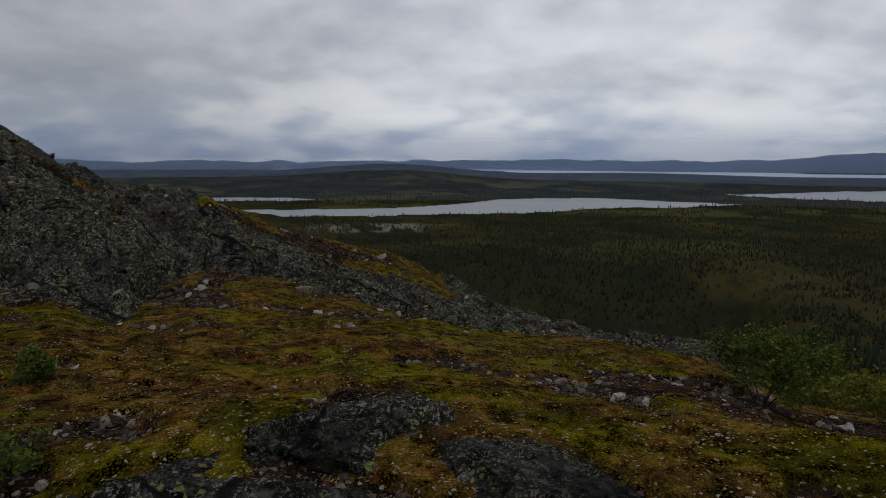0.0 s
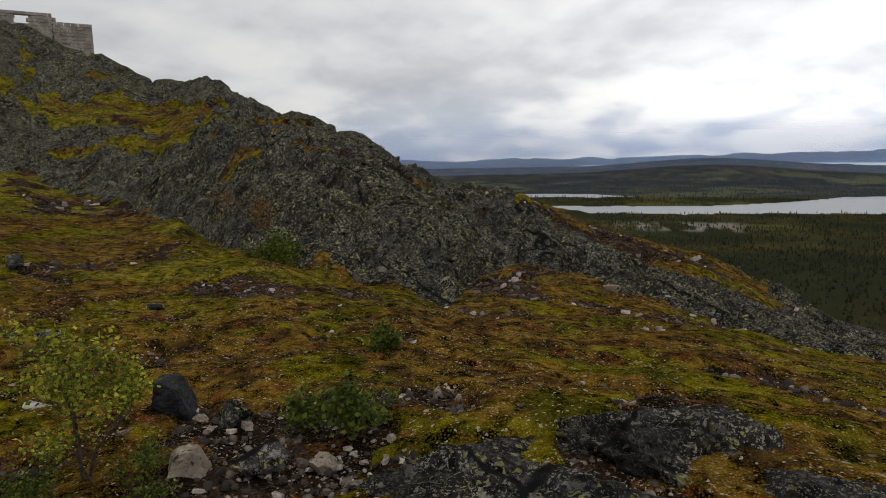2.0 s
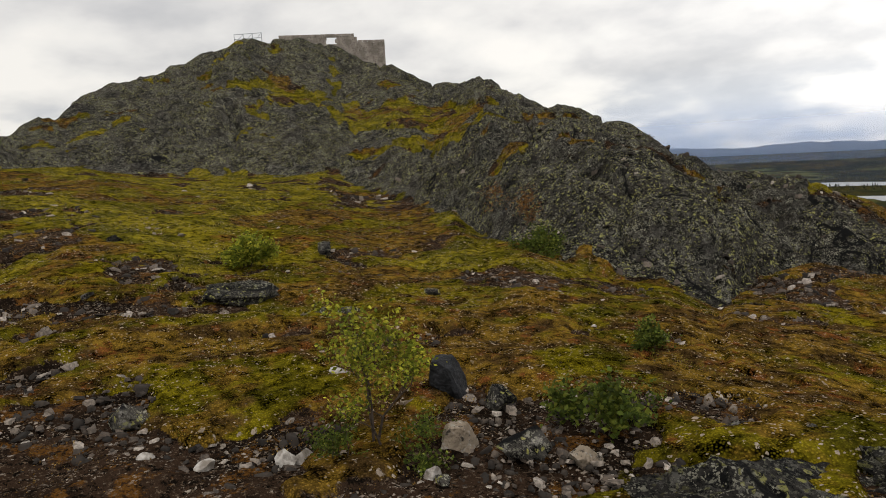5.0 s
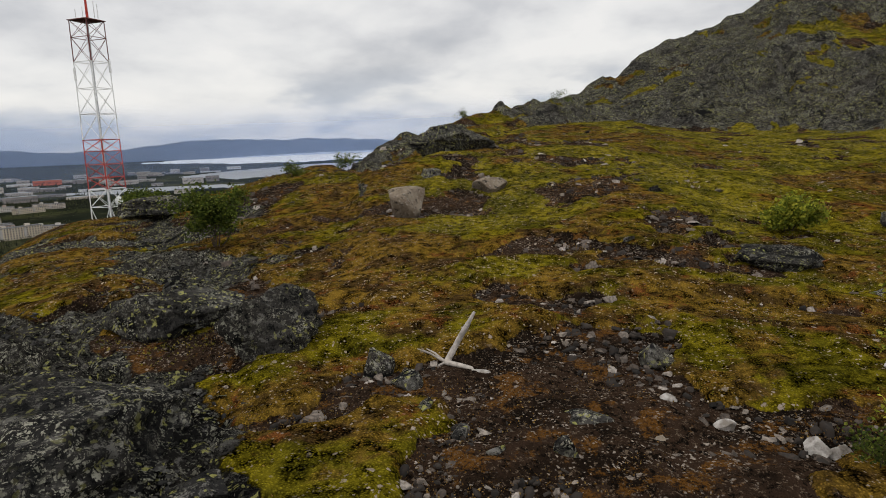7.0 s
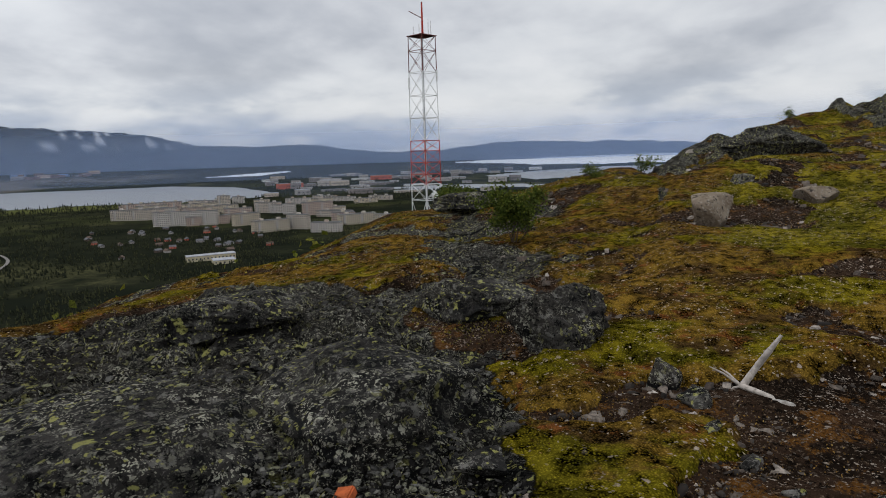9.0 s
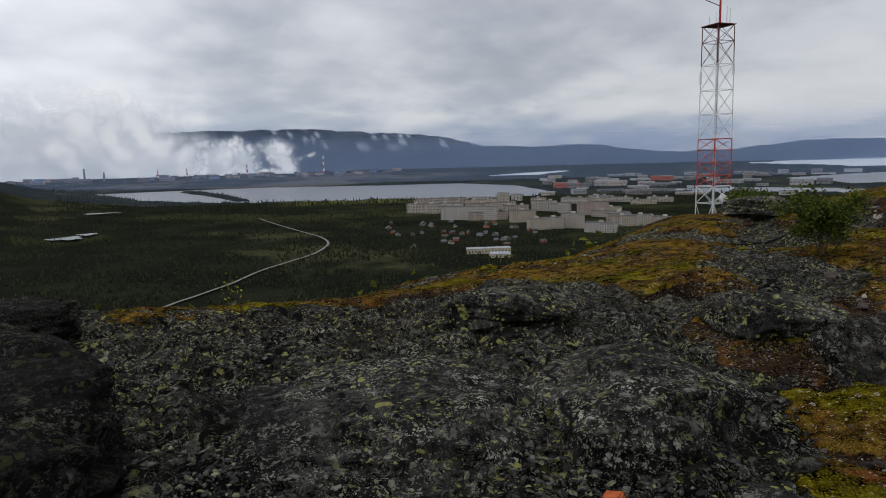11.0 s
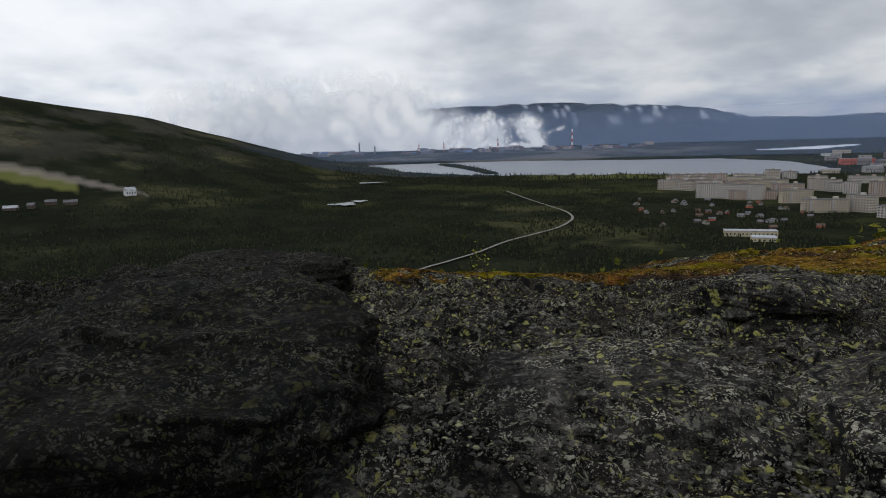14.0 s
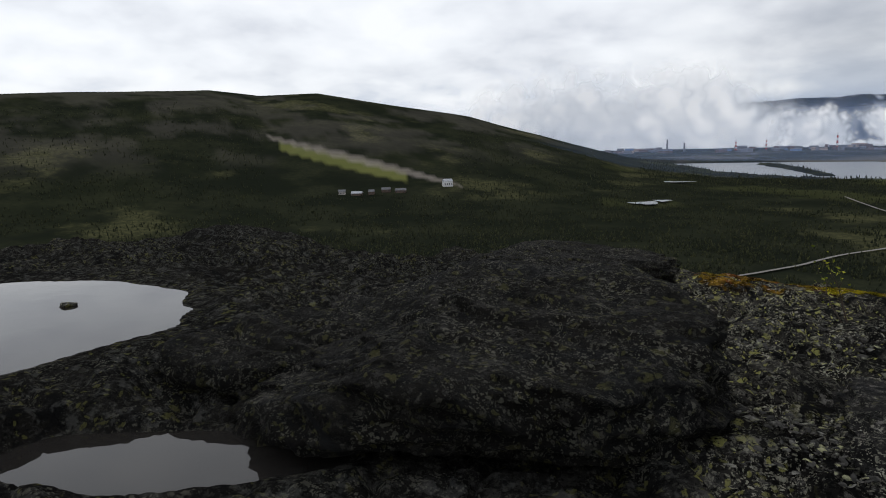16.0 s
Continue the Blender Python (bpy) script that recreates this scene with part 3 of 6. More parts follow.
def land(x, y):
    """Height, share of bare rock (0 to 1) and depth of lake at x, y."""
    d, a = np.hypot(x, y), bearing(x, y)
    z, s = hill(x, y)
    on = ease(-0.015, 0.0, s - 0.035 * grain(x, y, 1.4, 19) - 0.02 * grain(x, y, 0.5, 20))
    z = z + np.clip(d / 12, 0.15, 1) * 0.16 * rough(x, y, 5.5, 4, 11) * (1 - ease(60, 200, d)) * (1 - 0.7 * on) + 0.9 * grain(x, y, 23, 12) * ease(62, 90, d)
    # weathered blocks with dark clefts, in layers that dip along the face
    wx, wy = x + 0.5 * grain(x, y, 1.7, 21) + 0.9 * grain(x, y, 5.0, 36), y + 0.5 * grain(x, y, 1.7, 22) + 0.9 * grain(x, y, 5.0, 37)
    f1, f2, own = cells(wx, wy, 1.9, 23)
    h1, h2, big = cells(wx, wy, 6.0, 40)
    g1, g2, chip = cells(x * 0.9 + 0.25 * grain(x, y, 0.9, 15), y * 1.25 + 0.25 * grain(x, y, 0.9, 16), 0.75, 17)
    along = np.radians(a) * 30
    layer = (z + 0.22 * along + 0.6 * rough(x, y, 4.0, 3, 24)) / 0.85
    layer = layer - np.floor(layer)
    ledge = 0.10 * np.where(layer < 0.6, layer / 0.6, (1 - layer) / 0.4)
    block = 0.14 * (own - 0.5) + 0.12 - 0.34 * f1 * f1 + 0.04 * (chip - 0.5) - 0.22 * np.clip(1 - (f2 - f1) / 0.10, 0, 1) - 0.05 * np.clip(1 - (g2 - g1) / 0.16, 0, 1)
    great = 0.6 * (big - 0.5) + 0.35 - 1.2 * h1 * h1 - 0.55 * np.clip(1 - (h2 - h1) / 0.07, 0, 1)
    relief = np.clip(d / 16, 0.7, 1.4) * (block + ledge + 0.09 * rough(x, y, 1.6, 4, 13)) + great * np.clip(d / 32, 0.5, 1.2) * ease(-102, -84, a)
    # turf on the bench, and on ledges
    deep = span(a, DEPTH)
    bench = ease(deep - 0.05, deep + 0.12, s) * (1 - ease(0.66, 0.80, s))
    ground_cover = np.where(a > -21, 0.95 * ease(deep, deep + 0.15, s) * (1 - ease(-1, 3, a)), np.where(a < -36, bench * (1 - 0.6 * ease(-46, -38, a)) * (1 - 0.6 * ease(-64, -72, a)) * 0.78, 0.0))
    ground_cover = np.maximum(ground_cover, 0.75 * (1 - ease(-92, -84, a)) * ease(-106, -100, a))
    turf = ease(0.40, 0.62, ground_cover + 0.55 * grain(x, y, 2.6, 26) + 0.35 * grain(x, y, 0.9, 27) - 0.12 * np.clip(relief, -1, 2))
    turf = np.maximum(turf, 0.9 * ease(0.52, 0.62, grain(x, y, 2.1, 14) + 0.4 * grain(x, y, 0.8, 18) + 0.25 * (0.4 - layer)) * ease(0.05, 0.2, s))
    rock = on * (1 - turf) * (1 - ease(1.3, 2.0, s))
    rock_z = bedrock(x, y)
    hump = ease(-0.05, 0.25, rock_z - z + 0.15 * grain(x, y, 1.3, 25))
    z = np.maximum(z, rock_z) + on * (1 - ease(1.5, 2.2, s)) * (relief * (1 - 0.65 * turf) * ease(0.0, 0.10, s) - 0.1 * turf)
    rock = np.maximum(rock, hump * (1 - on))
    # flat bedrock and rubble on the southern side of the top, with a strip of turf along its edge
    shelf = (1 - ease(-122, -110, a + 5 * grain(x, y, 1.5, 28))) * ease(-300, -285, a) * (1 - ease(17, 24, d))
    strip = ease(-0.5, 0.0, grain(x, y, 1.4, 39) + 0.2) * ease(-178, -172, a) * ease(7.4 + 0.03 * (a + 172), 8.2 + 0.05 * (a + 172), d) * (1 - ease(-130, -118, a))
    shelf = shelf * (1 - strip) * ease(-0.75, -0.25, grain(x, y, 1.8, 29) + 0.9 * ease(-156, -168, a) + 0.5 * grain(x, y, 0.6, 30))
    rock = np.maximum(rock, shelf)
    f1, f2, own = cells(x * 0.8 + 0.3 * grain(x, y, 0.7, 32), y * 1.3 + 0.3 * grain(x, y, 0.7, 33), 0.9, 34)
    z = z + shelf * (1 - ease(25, 30, d)) * (0.16 * (own - 0.5) + 0.10 * rough(x, y, 1.1, 4, 35) - 0.07 * np.clip(1 - (f2 - f1) / 0.15, 0, 1)) * ease(1.5, 4.5, d)
    # the two pools
    for pool in POOLS:
        q = pool_shape(x, y, pool)
        z = np.where(q < 2.2, z + (np.maximum(z, pool[4] + 0.03) - z) * (1 - ease(1.25, 2.2, q)), z)
        z = np.where(q < 1.15, z + (pool[4] - 0.12 + 0.12 * ease(0.6, 1.0, q) + 0.04 * ease(1.0, 1.15, q) - z) * (1 - ease(1.0, 1.15, q)), z)
        rock = np.where(q < 1.6, np.maximum(rock, 0.9), rock)
    # beyond the hill
    out = ease(380, 620, d)
    z = z * (1 - out) + far_land(x, y) * out
    deep = lake_depth(x, y)
    z = np.where(deep > 0, floor_at(d) - 4.0 * deep, z)
    return z, rock * (1 - ease(120, 200, d)), deep


# ---------------------------------------------------------------- ground and water
def mesh_from(name, verts, faces):
    me = bpy.data.meshes.new(name)
    verts, faces = np.asarray(verts, np.float32), np.asarray(faces, np.int32)
    k = faces.shape[1]
    me.vertices.add(len(verts))
    me.vertices.foreach_set("co", verts.ravel())
    me.loops.add(faces.size)
    me.loops.foreach_set("vertex_index", faces.ravel())
    me.polygons.add(len(faces))
    me.polygons.foreach_set("loop_start", np.arange(0, faces.size, k, dtype=np.int32))
    me.polygons.foreach_set("loop_total", np.full(len(faces), k, np.int32))
    me.update(calc_edges=True)
    return me


def smooth(me):
    me.polygons.foreach_set("use_smooth", np.ones(len(me.polygons), bool))


def grid_faces(rings, spokes, closed):
    i, j = np.meshgrid(np.arange(rings - 1), np.arange(spokes if closed else spokes - 1), indexing="ij")
    a, b = i * spokes + j, i * spokes + (j + 1) % spokes
    return np.stack([a, b, b + spokes, a + spokes], -1).reshape(-1, 4)


def build_ground():
    seen = np.arange(-236, 40, 0.33)
    spokes = np.radians(np.concatenate([seen, np.arange(seen[-1] + 0.33, 124, 2.5)]))
    stretches = ((0.5, 10, 0.0112), (10, 66, 0.0068), (66, 160, 0.03), (160, 4700, 0.02))
    rings = np.concatenate([[0.004, 0.1, 0.25, 0.4], *(np.exp(np.arange(math.log(r0), math.log(r1), step)) for r0, r1, step in stretches), np.arange(4705, 4851, 8.0)])
    r, s = np.meshgrid(rings, spokes, indexing="ij")
    x, y = (r * np.sin(s)).ravel(), (r * np.cos(s)).ravel()
    z, rock, deep = land(x, y)
    d, a = np.hypot(x, y), bearing(x, y)
    el = np.degrees(np.arctan2(z - EYE_Z, d))
    # fine relief, where it can be seen
    near = 1 - ease(14, 45, d)
    for pool in POOLS:
        near = near * ease(1.0, 1.5, pool_shape(x, y, pool))
    mat = rough(x, y, 0.55, 4, 61, 0.6)
    f1, f2, own = cells(x + 0.1 * mat, y, 0.45, 62)
    z = z + near * (rock * (0.07 * (0.4 - np.abs(rough(x, y, 0.6, 5, 63, 0.65))) + 0.05 * (own - 0.5) - 0.05 * np.clip(1 - (f2 - f1) / 0.2, 0, 1)) + (1 - rock) * (0.022 * mat + 0.05 * np.clip(rough(x, y, 1.2, 3, 65), 0, 1) + 0.012 * np.abs(rough(x, y, 0.16, 3, 64))))
    faces = grid_faces(len(rings), len(spokes), True)
    verts = np.stack([x, y, z], 1)
    me = mesh_from("ground", verts, faces[:, ::-1])
    wood = ease(45, 85, d)
    wood = np.clip(wood, 0, 1)
    wood = np.where((a < -100) & (a > -130), ease(30, 50, d), wood)
    wood = np.where((a > -98) & (a < -15), ease(75, 110, d), wood)
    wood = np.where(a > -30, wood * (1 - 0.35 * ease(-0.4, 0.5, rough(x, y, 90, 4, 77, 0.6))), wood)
    # ski slope: a bare strip with grass below it
    lane = (a + 210.2) / 16.0
    top, low = 1.35 - 4.5 * lane + 0.9 * lane * (1 - lane), 0.35 - 4.3 * lane - 1.2 * lane * (1 - lane)
    on = (lane > 0) & (lane < 1.05) & (d > 900) & (d < 2300)
    bare = np.where(on, ease(-0.05, 0.1, top - el) * ease(-0.05, 0.1, el - (top - 0.28 - 0.55 * (1 - lane) * lane * 3)) * 0.6, 0)
    grass = np.where(on & (lane > 0.06) & (lane < 0.75), ease(-0.05, 0.1, top - 0.3 - el) * ease(-0.05, 0.1, el - low), 0)
    # bare brown land round the works, open ground by the lakes
    bare = np.maximum(bare, 0.35 * ease(2700, 2900, d) * (1 - ease(3900, 4300, d)) * ease(-196, -186, a) * (1 - ease(-150, -140, a)) * ease(-0.3, 0.4, rough(x, y, 300, 4, 71)))
    grass = np.maximum(grass, 0.5 * ease(0.35, 0.7, rough(x, y, 200, 5, 72, 0.6)) * ease(600, 900, d) * (1 - ease(2600, 3500, d)) * np.where(a < -181, 0.05, np.where(a < -100, 0.35, 1)))
    grass = np.maximum(grass, 0.10 * ease(-30, -20, a) * ease(50, 90, d) * (1 - ease(1500, 2200, d)))
    grass = np.maximum(grass, 0.8 * ease(1500, 1600, d) * (1 - ease(1800, 1900, d)) * ease(-163, -158, a) * (1 - ease(-146, -140, a)))
    peat = soil(x, y)
    upland = ease(-236, -230, a) * (1 - ease(-186, -178, a)) * ease(-2.5, 1.0, el) * ease(700, 900, d) * ease(-0.35, 0.5, rough(x, y, 120, 5, 73, 0.65))
    bare = np.maximum(bare, 0.12 * upland)
    bog = ease(-12.5, -11, a) * (1 - ease(-3, -1, a)) * ease(-6.3, -6.0, el) * (1 - ease(-5.6, -5.3, el)) * ease(0.0, 0.4, rough(a * 2, d * 0.02, 2, 3, 74)) * ease(300, 500, d)
    bare = np.maximum(bare, 0.8 * bog)
    lush = ease(-104, -94, a) * (1 - ease(-52, -40, a)) * ease(7, 11, d) * ease(-0.5, 0.1, rough(x, y * 1.3, 3.2, 3, 76))
    lush = np.maximum(lush, 0.2 * cushion(x, y))
    snow = ease(4775, 4790, d) * ease(-166, -160, a) * (1 - ease(-138, -130, a)) * ease(0.9, 1.5, el) * 0.6 * ease(0.62, 0.72, rough(a * 2.2, el * 9 + a * 0.8, 0.9, 3, 75, 0.6))
    bare = np.maximum(bare, 0.15 * ease(4775, 4790, d) * ease(-0.2, 0.5, rough(a * 1.2, el * 5 - a * 0.5, 1.4, 4, 78, 0.6)))
    z = z + near * (1 - rock) * (0.05 * ease(0.5, 0.0, peat) + 0.05 * ease(0.2, 0.6, cushion(x, y)))
    verts[:, 2] = z
    me.vertices.foreach_set("co", verts.astype(np.float32).ravel())
    # how much backlit shade is painted into the south-eastern rock
    backlit_dark = ease(-300, -280, a) * (1 - ease(-186, -176, a + 4 * grain(x, y, 1.5, 79))) * (1 - ease(12, 20, d))
    for key, values in (("lush", lush), ("backlit_dark", backlit_dark), ("snow", snow), ("rock", rock), ("wood", wood), ("grass", grass), ("bare", bare), ("peat", peat)):
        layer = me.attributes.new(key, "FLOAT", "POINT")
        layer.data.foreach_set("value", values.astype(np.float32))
    smooth(me)
    me.materials.append(GROUND)
    return tagged(new("ground", me), "rocky tundra hilltop sloping down to wooded lowland and far hills", "ground", kind="structure")


build_ground()


def build_lakes():
    for k in range(9):
        _, _, _, a0, a1 = list(lake_edges(np.array([0.0])))[k]
        a = np.linspace(a0 - 0.4, a1 + 0.4, 90)
        name, near, far, _, _ = list(lake_edges(np.clip(a, a0, a1)))[k]
        dn, df = shore(near) - 25, shore(far) + 25
        f = np.linspace(0, 1, 14)
        d = np.clip(dn[None, :] + (df - dn)[None, :] * f[:, None], 100, 4830)
        s = np.radians(a)[None, :] + 0 * d
        me = mesh_from("lake", np.stack([d * np.sin(s), d * np.cos(s), floor_at(d)], -1).reshape(-1, 3), grid_faces(14, 90, False)[:, ::-1])
        smooth(me)
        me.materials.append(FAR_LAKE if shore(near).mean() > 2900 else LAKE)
        tagged(new("lake", me), "calm pale grey lake below the wooded hills", "water", "lakes", "structure")


build_lakes()


# ---------------------------------------------------------------- helpers for things
def part(name, bm, material, parent=None, label=""):
    """One mesh object from a bmesh (or a mesh), under a thing or a part."""
    if isinstance(bm, bmesh.types.BMesh):
        me = bpy.data.meshes.new(name)
        bm.to_mesh(me)
        bm.free()
    else:
        me = bm
    if material:
        me.materials.append(material)
    ob = new(name, me)
    if parent:
        ob.parent = parent
    return tagged(ob, label)


def spot(a, d):
    """x and y at a bearing and a distance."""
    return d * math.sin(radians(a)), d * math.cos(radians(a))


def level(x, y):
    return float(land(np.array([float(x)]), np.array([float(y)]))[0][0])


def noise3(v, size, seed):
    x, y, z = v[:, 0], v[:, 1], v[:, 2]
    return (grain(x + 0.71 * z, y - 0.53 * z, size, seed) + grain(y + 0.67 * x, z + 0.31 * x, size, seed + 1)) * 0.7


def stone_mesh(name, sx, sy, sz, seed, detail=3, box=2.0, cuts=9, lumps=0.16, pits=0.04, low=0.5):
    """A weathered stone: a rounded block cut by flat faces, with lumps and pits. It stands on z = 0, sunk a little."""
    rng = random.Random(seed)
    bm = bmesh.new()
    bmesh.ops.create_icosphere(bm, subdivisions=detail, radius=1.0)
    v = np.array([p.co[:] for p in bm.verts])
    v = v / (np.abs(v) ** box).sum(1, keepdims=True) ** (1 / box)
    for _ in range(cuts):
        n = np.array([rng.gauss(0, 1), rng.gauss(0, 1), rng.gauss(0, 0.7)])
        n /= np.linalg.norm(n)
        over = np.maximum(v @ n - rng.uniform(low, 0.88), 0)
        v = v - over[:, None] * n
    rad = np.linalg.norm(v, axis=1, keepdims=True)
    out = v / rad
    shift = lumps * noise3(v + seed * 3.7, 0.8, seed) - 0.7 * lumps * np.abs(noise3(v + seed, 0.42, seed + 5)) + 0.5 * lumps * noise3(v * np.array([1, 1, 2.2]) + seed, 0.24, seed + 7)
    shift = shift - pits * np.abs(noise3(v * np.array([1, 1, 2.0]) + seed, 0.12, seed + 9)) + 0.6 * pits * noise3(v, 0.06, seed + 11) + 0.4 * pits * noise3(v, 0.03, seed + 12)
    v = v + out * shift[:, None]
    v = v * np.array([sx, sy, sz]) + np.array([0, 0, sz * 0.62])
    for p, co in zip(bm.verts, v):
        p.co = co
    me = bpy.data.meshes.new(name)
    bm.to_mesh(me)
    bm.free()
    smooth(me)
    return me


def stone(a, d, sx, sy, sz, turn, seed, material, label, name="stone", detail=3, sink=0.0, category="rock", **more):
    x, y = spot(a, d)
    me = stone_mesh(name, sx, sy, sz, seed, detail, **more)
    if name != "rock_outcrop":
        me.set_sharp_from_angle(angle=radians(17))
    ob = part(name, me, material)
    ob.matrix_world = pose(x, y, level(x, y) - sink, 0, 0, turn)
    return tagged(ob, label, category)


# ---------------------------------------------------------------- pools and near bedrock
# copy of the rock with the boulders' shaded near side put into its tint
SHADED_ROCK = rock_material("shaded_rock", 0.24)
STONE_GREY = rock_material("grey_stone", 1.7)
CRUSTED = rock_material("crusted_rock", 1.05)
MID_ROCK = rock_material("dark_lichen_rock", 0.72)


def tan_stone():
    p = Paint("tan_stone")
    c = p.mix(p.step(p.noise(3.0, 5, 0.6), 0.35, 0.65), (0.1224, 0.09216, 0.0648), (0.216, 0.1764, 0.1332))
    c = p.mix(p.step(p.noise(24, 5, 0.7), 0.55, 0.64), c, (0.2592, 0.2376, 0.2016))
    c = p.mix(p.step(p.noise(11, 5, 0.7), 0.44, 0.36), c, (0.036, 0.03024, 0.02448))
    return p.done(c, 0.9, p.bump(p.noise(14, 5, 0.65), 0.05))


STONE_TAN = tan_stone()


def dark_stone():
    p = Paint("black_stone")
    c = p.mix(p.step(p.noise(9, 5, 0.6), 0.4, 0.7), (0.008, 0.0085, 0.0095), (0.022, 0.023, 0.026))
    return p.done(c, 0.6, p.bump(p.noise(22, 4), 0.03), specular=0.15)


def pale_stone():
    p = Paint("pale_quartz")
    c = p.mix(p.step(p.noise(14, 5, 0.6), 0.35, 0.65), (0.1584, 0.1368, 0.1152), (0.3744, 0.3528, 0.324))
    return p.done(c, 0.75, p.bump(p.noise(30, 4), 0.02))


BLACK, PALE = dark_stone(), pale_stone()


def build_pools():
    for pool in POOLS:
        a, dist, half, wide, high, _ = pool
        cx, cy = spot(a, dist)
        n = 61
        u, v = np.meshgrid(np.linspace(-1.5, 1.5, n), np.linspace(-1.5, 1.5, n), indexing="ij")
        x, y = cx + u.ravel() * half, cy + v.ravel() * half
        q = pool_shape(x, y, pool).reshape(n, n)
        keep = (q < 1.06)
        keep = keep[:-1, :-1] | keep[1:, :-1] | keep[:-1, 1:] | keep[1:, 1:]
        f = grid_faces(n, n, False).reshape(n - 1, n - 1, 4)[keep]
        used, index = np.unique(f, return_inverse=True)
        pts = np.stack([x, y, np.full(n * n, high)], 1)[used]
        me = mesh_from("pool", pts, index.reshape(-1, 4)[:, ::-1])
        if me.polygons[0].normal.z < 0:
            me.flip_normals()
        me.materials.append(PUDDLE)
        tagged(new("rain_pool", me), "still rain pool in a hollow of dark bedrock", "pool", "rain pools", "structure")
    x, y = spot(131.9, 6.75)
    ob = part("stone", stone_mesh("stone", 0.11, 0.07, 0.04, 5, 3), ROCK)
    ob.matrix_world = pose(x, y, POOLS[0][4] - 0.02, 0, 0, 30)
    tagged(ob, "small dark stone breaking the surface of a pool", "rock")


build_pools()

# bearing, distance, half sizes, turn, seed, sunk, boxiness
SOUTH_OUTCROPS = (
    (164.5, 4.25, 1.55, 1.55, 0.80, 0, 21, 0.46, 2.5),
    (148, 4.4, 0.85, 0.6, 0.46, -18, 22, 0.36, 2.6),
    (172, 7.0, 1.7, 1.1, 0.42, 12, 23, 0.30, 2.6),
    (-154, 3.75, 1.35, 1.30, 0.40, 20, 24, 0.36, 2.4),
    (-132, 3.95, 0.74, 0.88, 0.30, 6, 25, 0.14, 5.0),
    (-121, 6.6, 0.75, 0.5, 0.30, -20, 26, 0.05, 2.8),
    (-113.2, 5.35, 0.46, 0.36, 0.34, 10, 27, 0.02, 2.8),
    (-141, 6.6, 0.8, 0.5, 0.22, 10, 28, 0.05, 2.8),
)
NORTH_OUTCROPS = (
    (-9, 3.4, 0.80, 0.50, 0.28, -10, 29, 0.22, 2.8),
    (-25, 2.95, 0.80, 0.42, 0.26, 20, 30, 0.22, 2.8),
    (8, 2.85, 0.55, 0.42, 0.26, 0, 31, 0.20, 2.8),
    (-17, 2.5, 0.62, 0.42, 0.24, 0, 35, 0.14, 2.8),
    (-69.7, 8.5, 0.7, 0.45, 0.16, 10, 32, 0.03, 3.0),
    (-120, 17, 1.1, 0.7, 0.30, 10, 33, 0.05, 2.8),
    (-96, 19.5, 1.4, 0.8, 0.55, 0, 34, 0.1, 2.8),
)
# humps at bearings over 100 wear the rock tinted for shade
for a, d, sx, sy, sz, turn, seed, sink, box in SOUTH_OUTCROPS + NORTH_OUTCROPS:
    flat = 0.82 if sx * sy > 2.5 or box > 4 else 0.66
    stone(a, d, sx, sy, sz, turn - a, seed, SHADED_ROCK if a > 100 else CRUSTED if a < -105 else MID_ROCK, "dark lichen-crusted hump of bedrock standing out of the turf", "rock_outcrop", 6 if sx * sy > 1.5 else 5, sink, "rock outcrop", box=box, cuts=14, lumps=0.15 if abs(a + 10) < 30 else 0.085, pits=0.08 if abs(a + 10) < 30 else 0.05, low=flat)["group"] = "bedrock humps"

# ---------------------------------------------------------------- loose stones
# bearing, distance, width, height, material, label
NEAR_STONES = (
    (-52.1, 3.55, 0.33, 0.21, STONE_TAN, "tan angular stone lying on dark gravel"),
    (-47.9, 4.2, 0.34, 0.24, STONE_GREY, "grey lichen-spotted stone among rubble"),
    (-52.4, 4.5, 0.36, 0.36, BLACK, "black sharp-edged stone on the turf"),
    (-56.4, 4.3, 0.25, 0.13, STONE_TAN, "flat tan stone beside a black one"),
    (-45.7, 3.38, 0.36, 0.22, STONE_GREY, "grey wedge-shaped stone with white lichen"),
    (-40.4, 3.32, 0.26, 0.12, STONE_TAN, "low rounded tan stone by a shrub"),
    (-35.7, 3.85, 0.17, 0.14, STONE_GREY, "small grey stone in dark soil"),
    (-80.2, 4.75, 0.34, 0.19, STONE_GREY, "grey broken stone half sunk in peat"),
    (-79.6, 4.08, 0.15, 0.09, PALE, "small whitish stone on peat"),
    (-74.8, 3.76, 0.14, 0.09, PALE, "small whitish stone on peat"),
    (-80.4, 3.5, 0.09, 0.10, STONE_TAN, "small upright tan stone"),
    (-87.3, 3.6, 0.38, 0.13, STONE_GREY, "long dark flat stone in the gravel"),
    (-66.6, 3.63, 0.15, 0.11, PALE, "whitish stone at a sapling's foot"),
    (-61.8, 5.04, 0.30, 0.13, PALE, "pale lichen-covered stone behind a sapling"),
    (-62.8, 7.3, 0.36, 0.22, ROCK, "dark stone crusted with white lichen"),
    (-60.6, 7.2, 0.30, 0.16, ROCK, "dark stone crusted with white lichen"),
    (-52.5, 8.4, 0.30, 0.18, ROCK, "dark stone in yellow turf"),
    (-86.5, 9.9, 0.62, 0.14, PALE, "flat pale slab lying on the turf"),
    (-78.4, 12.8, 0.45, 0.26, ROCK, "dark boulder on the grassy slope"),
    (-81.2, 8.6, 0.24, 0.18, STONE_GREY, "grey stone in the turf"),
)
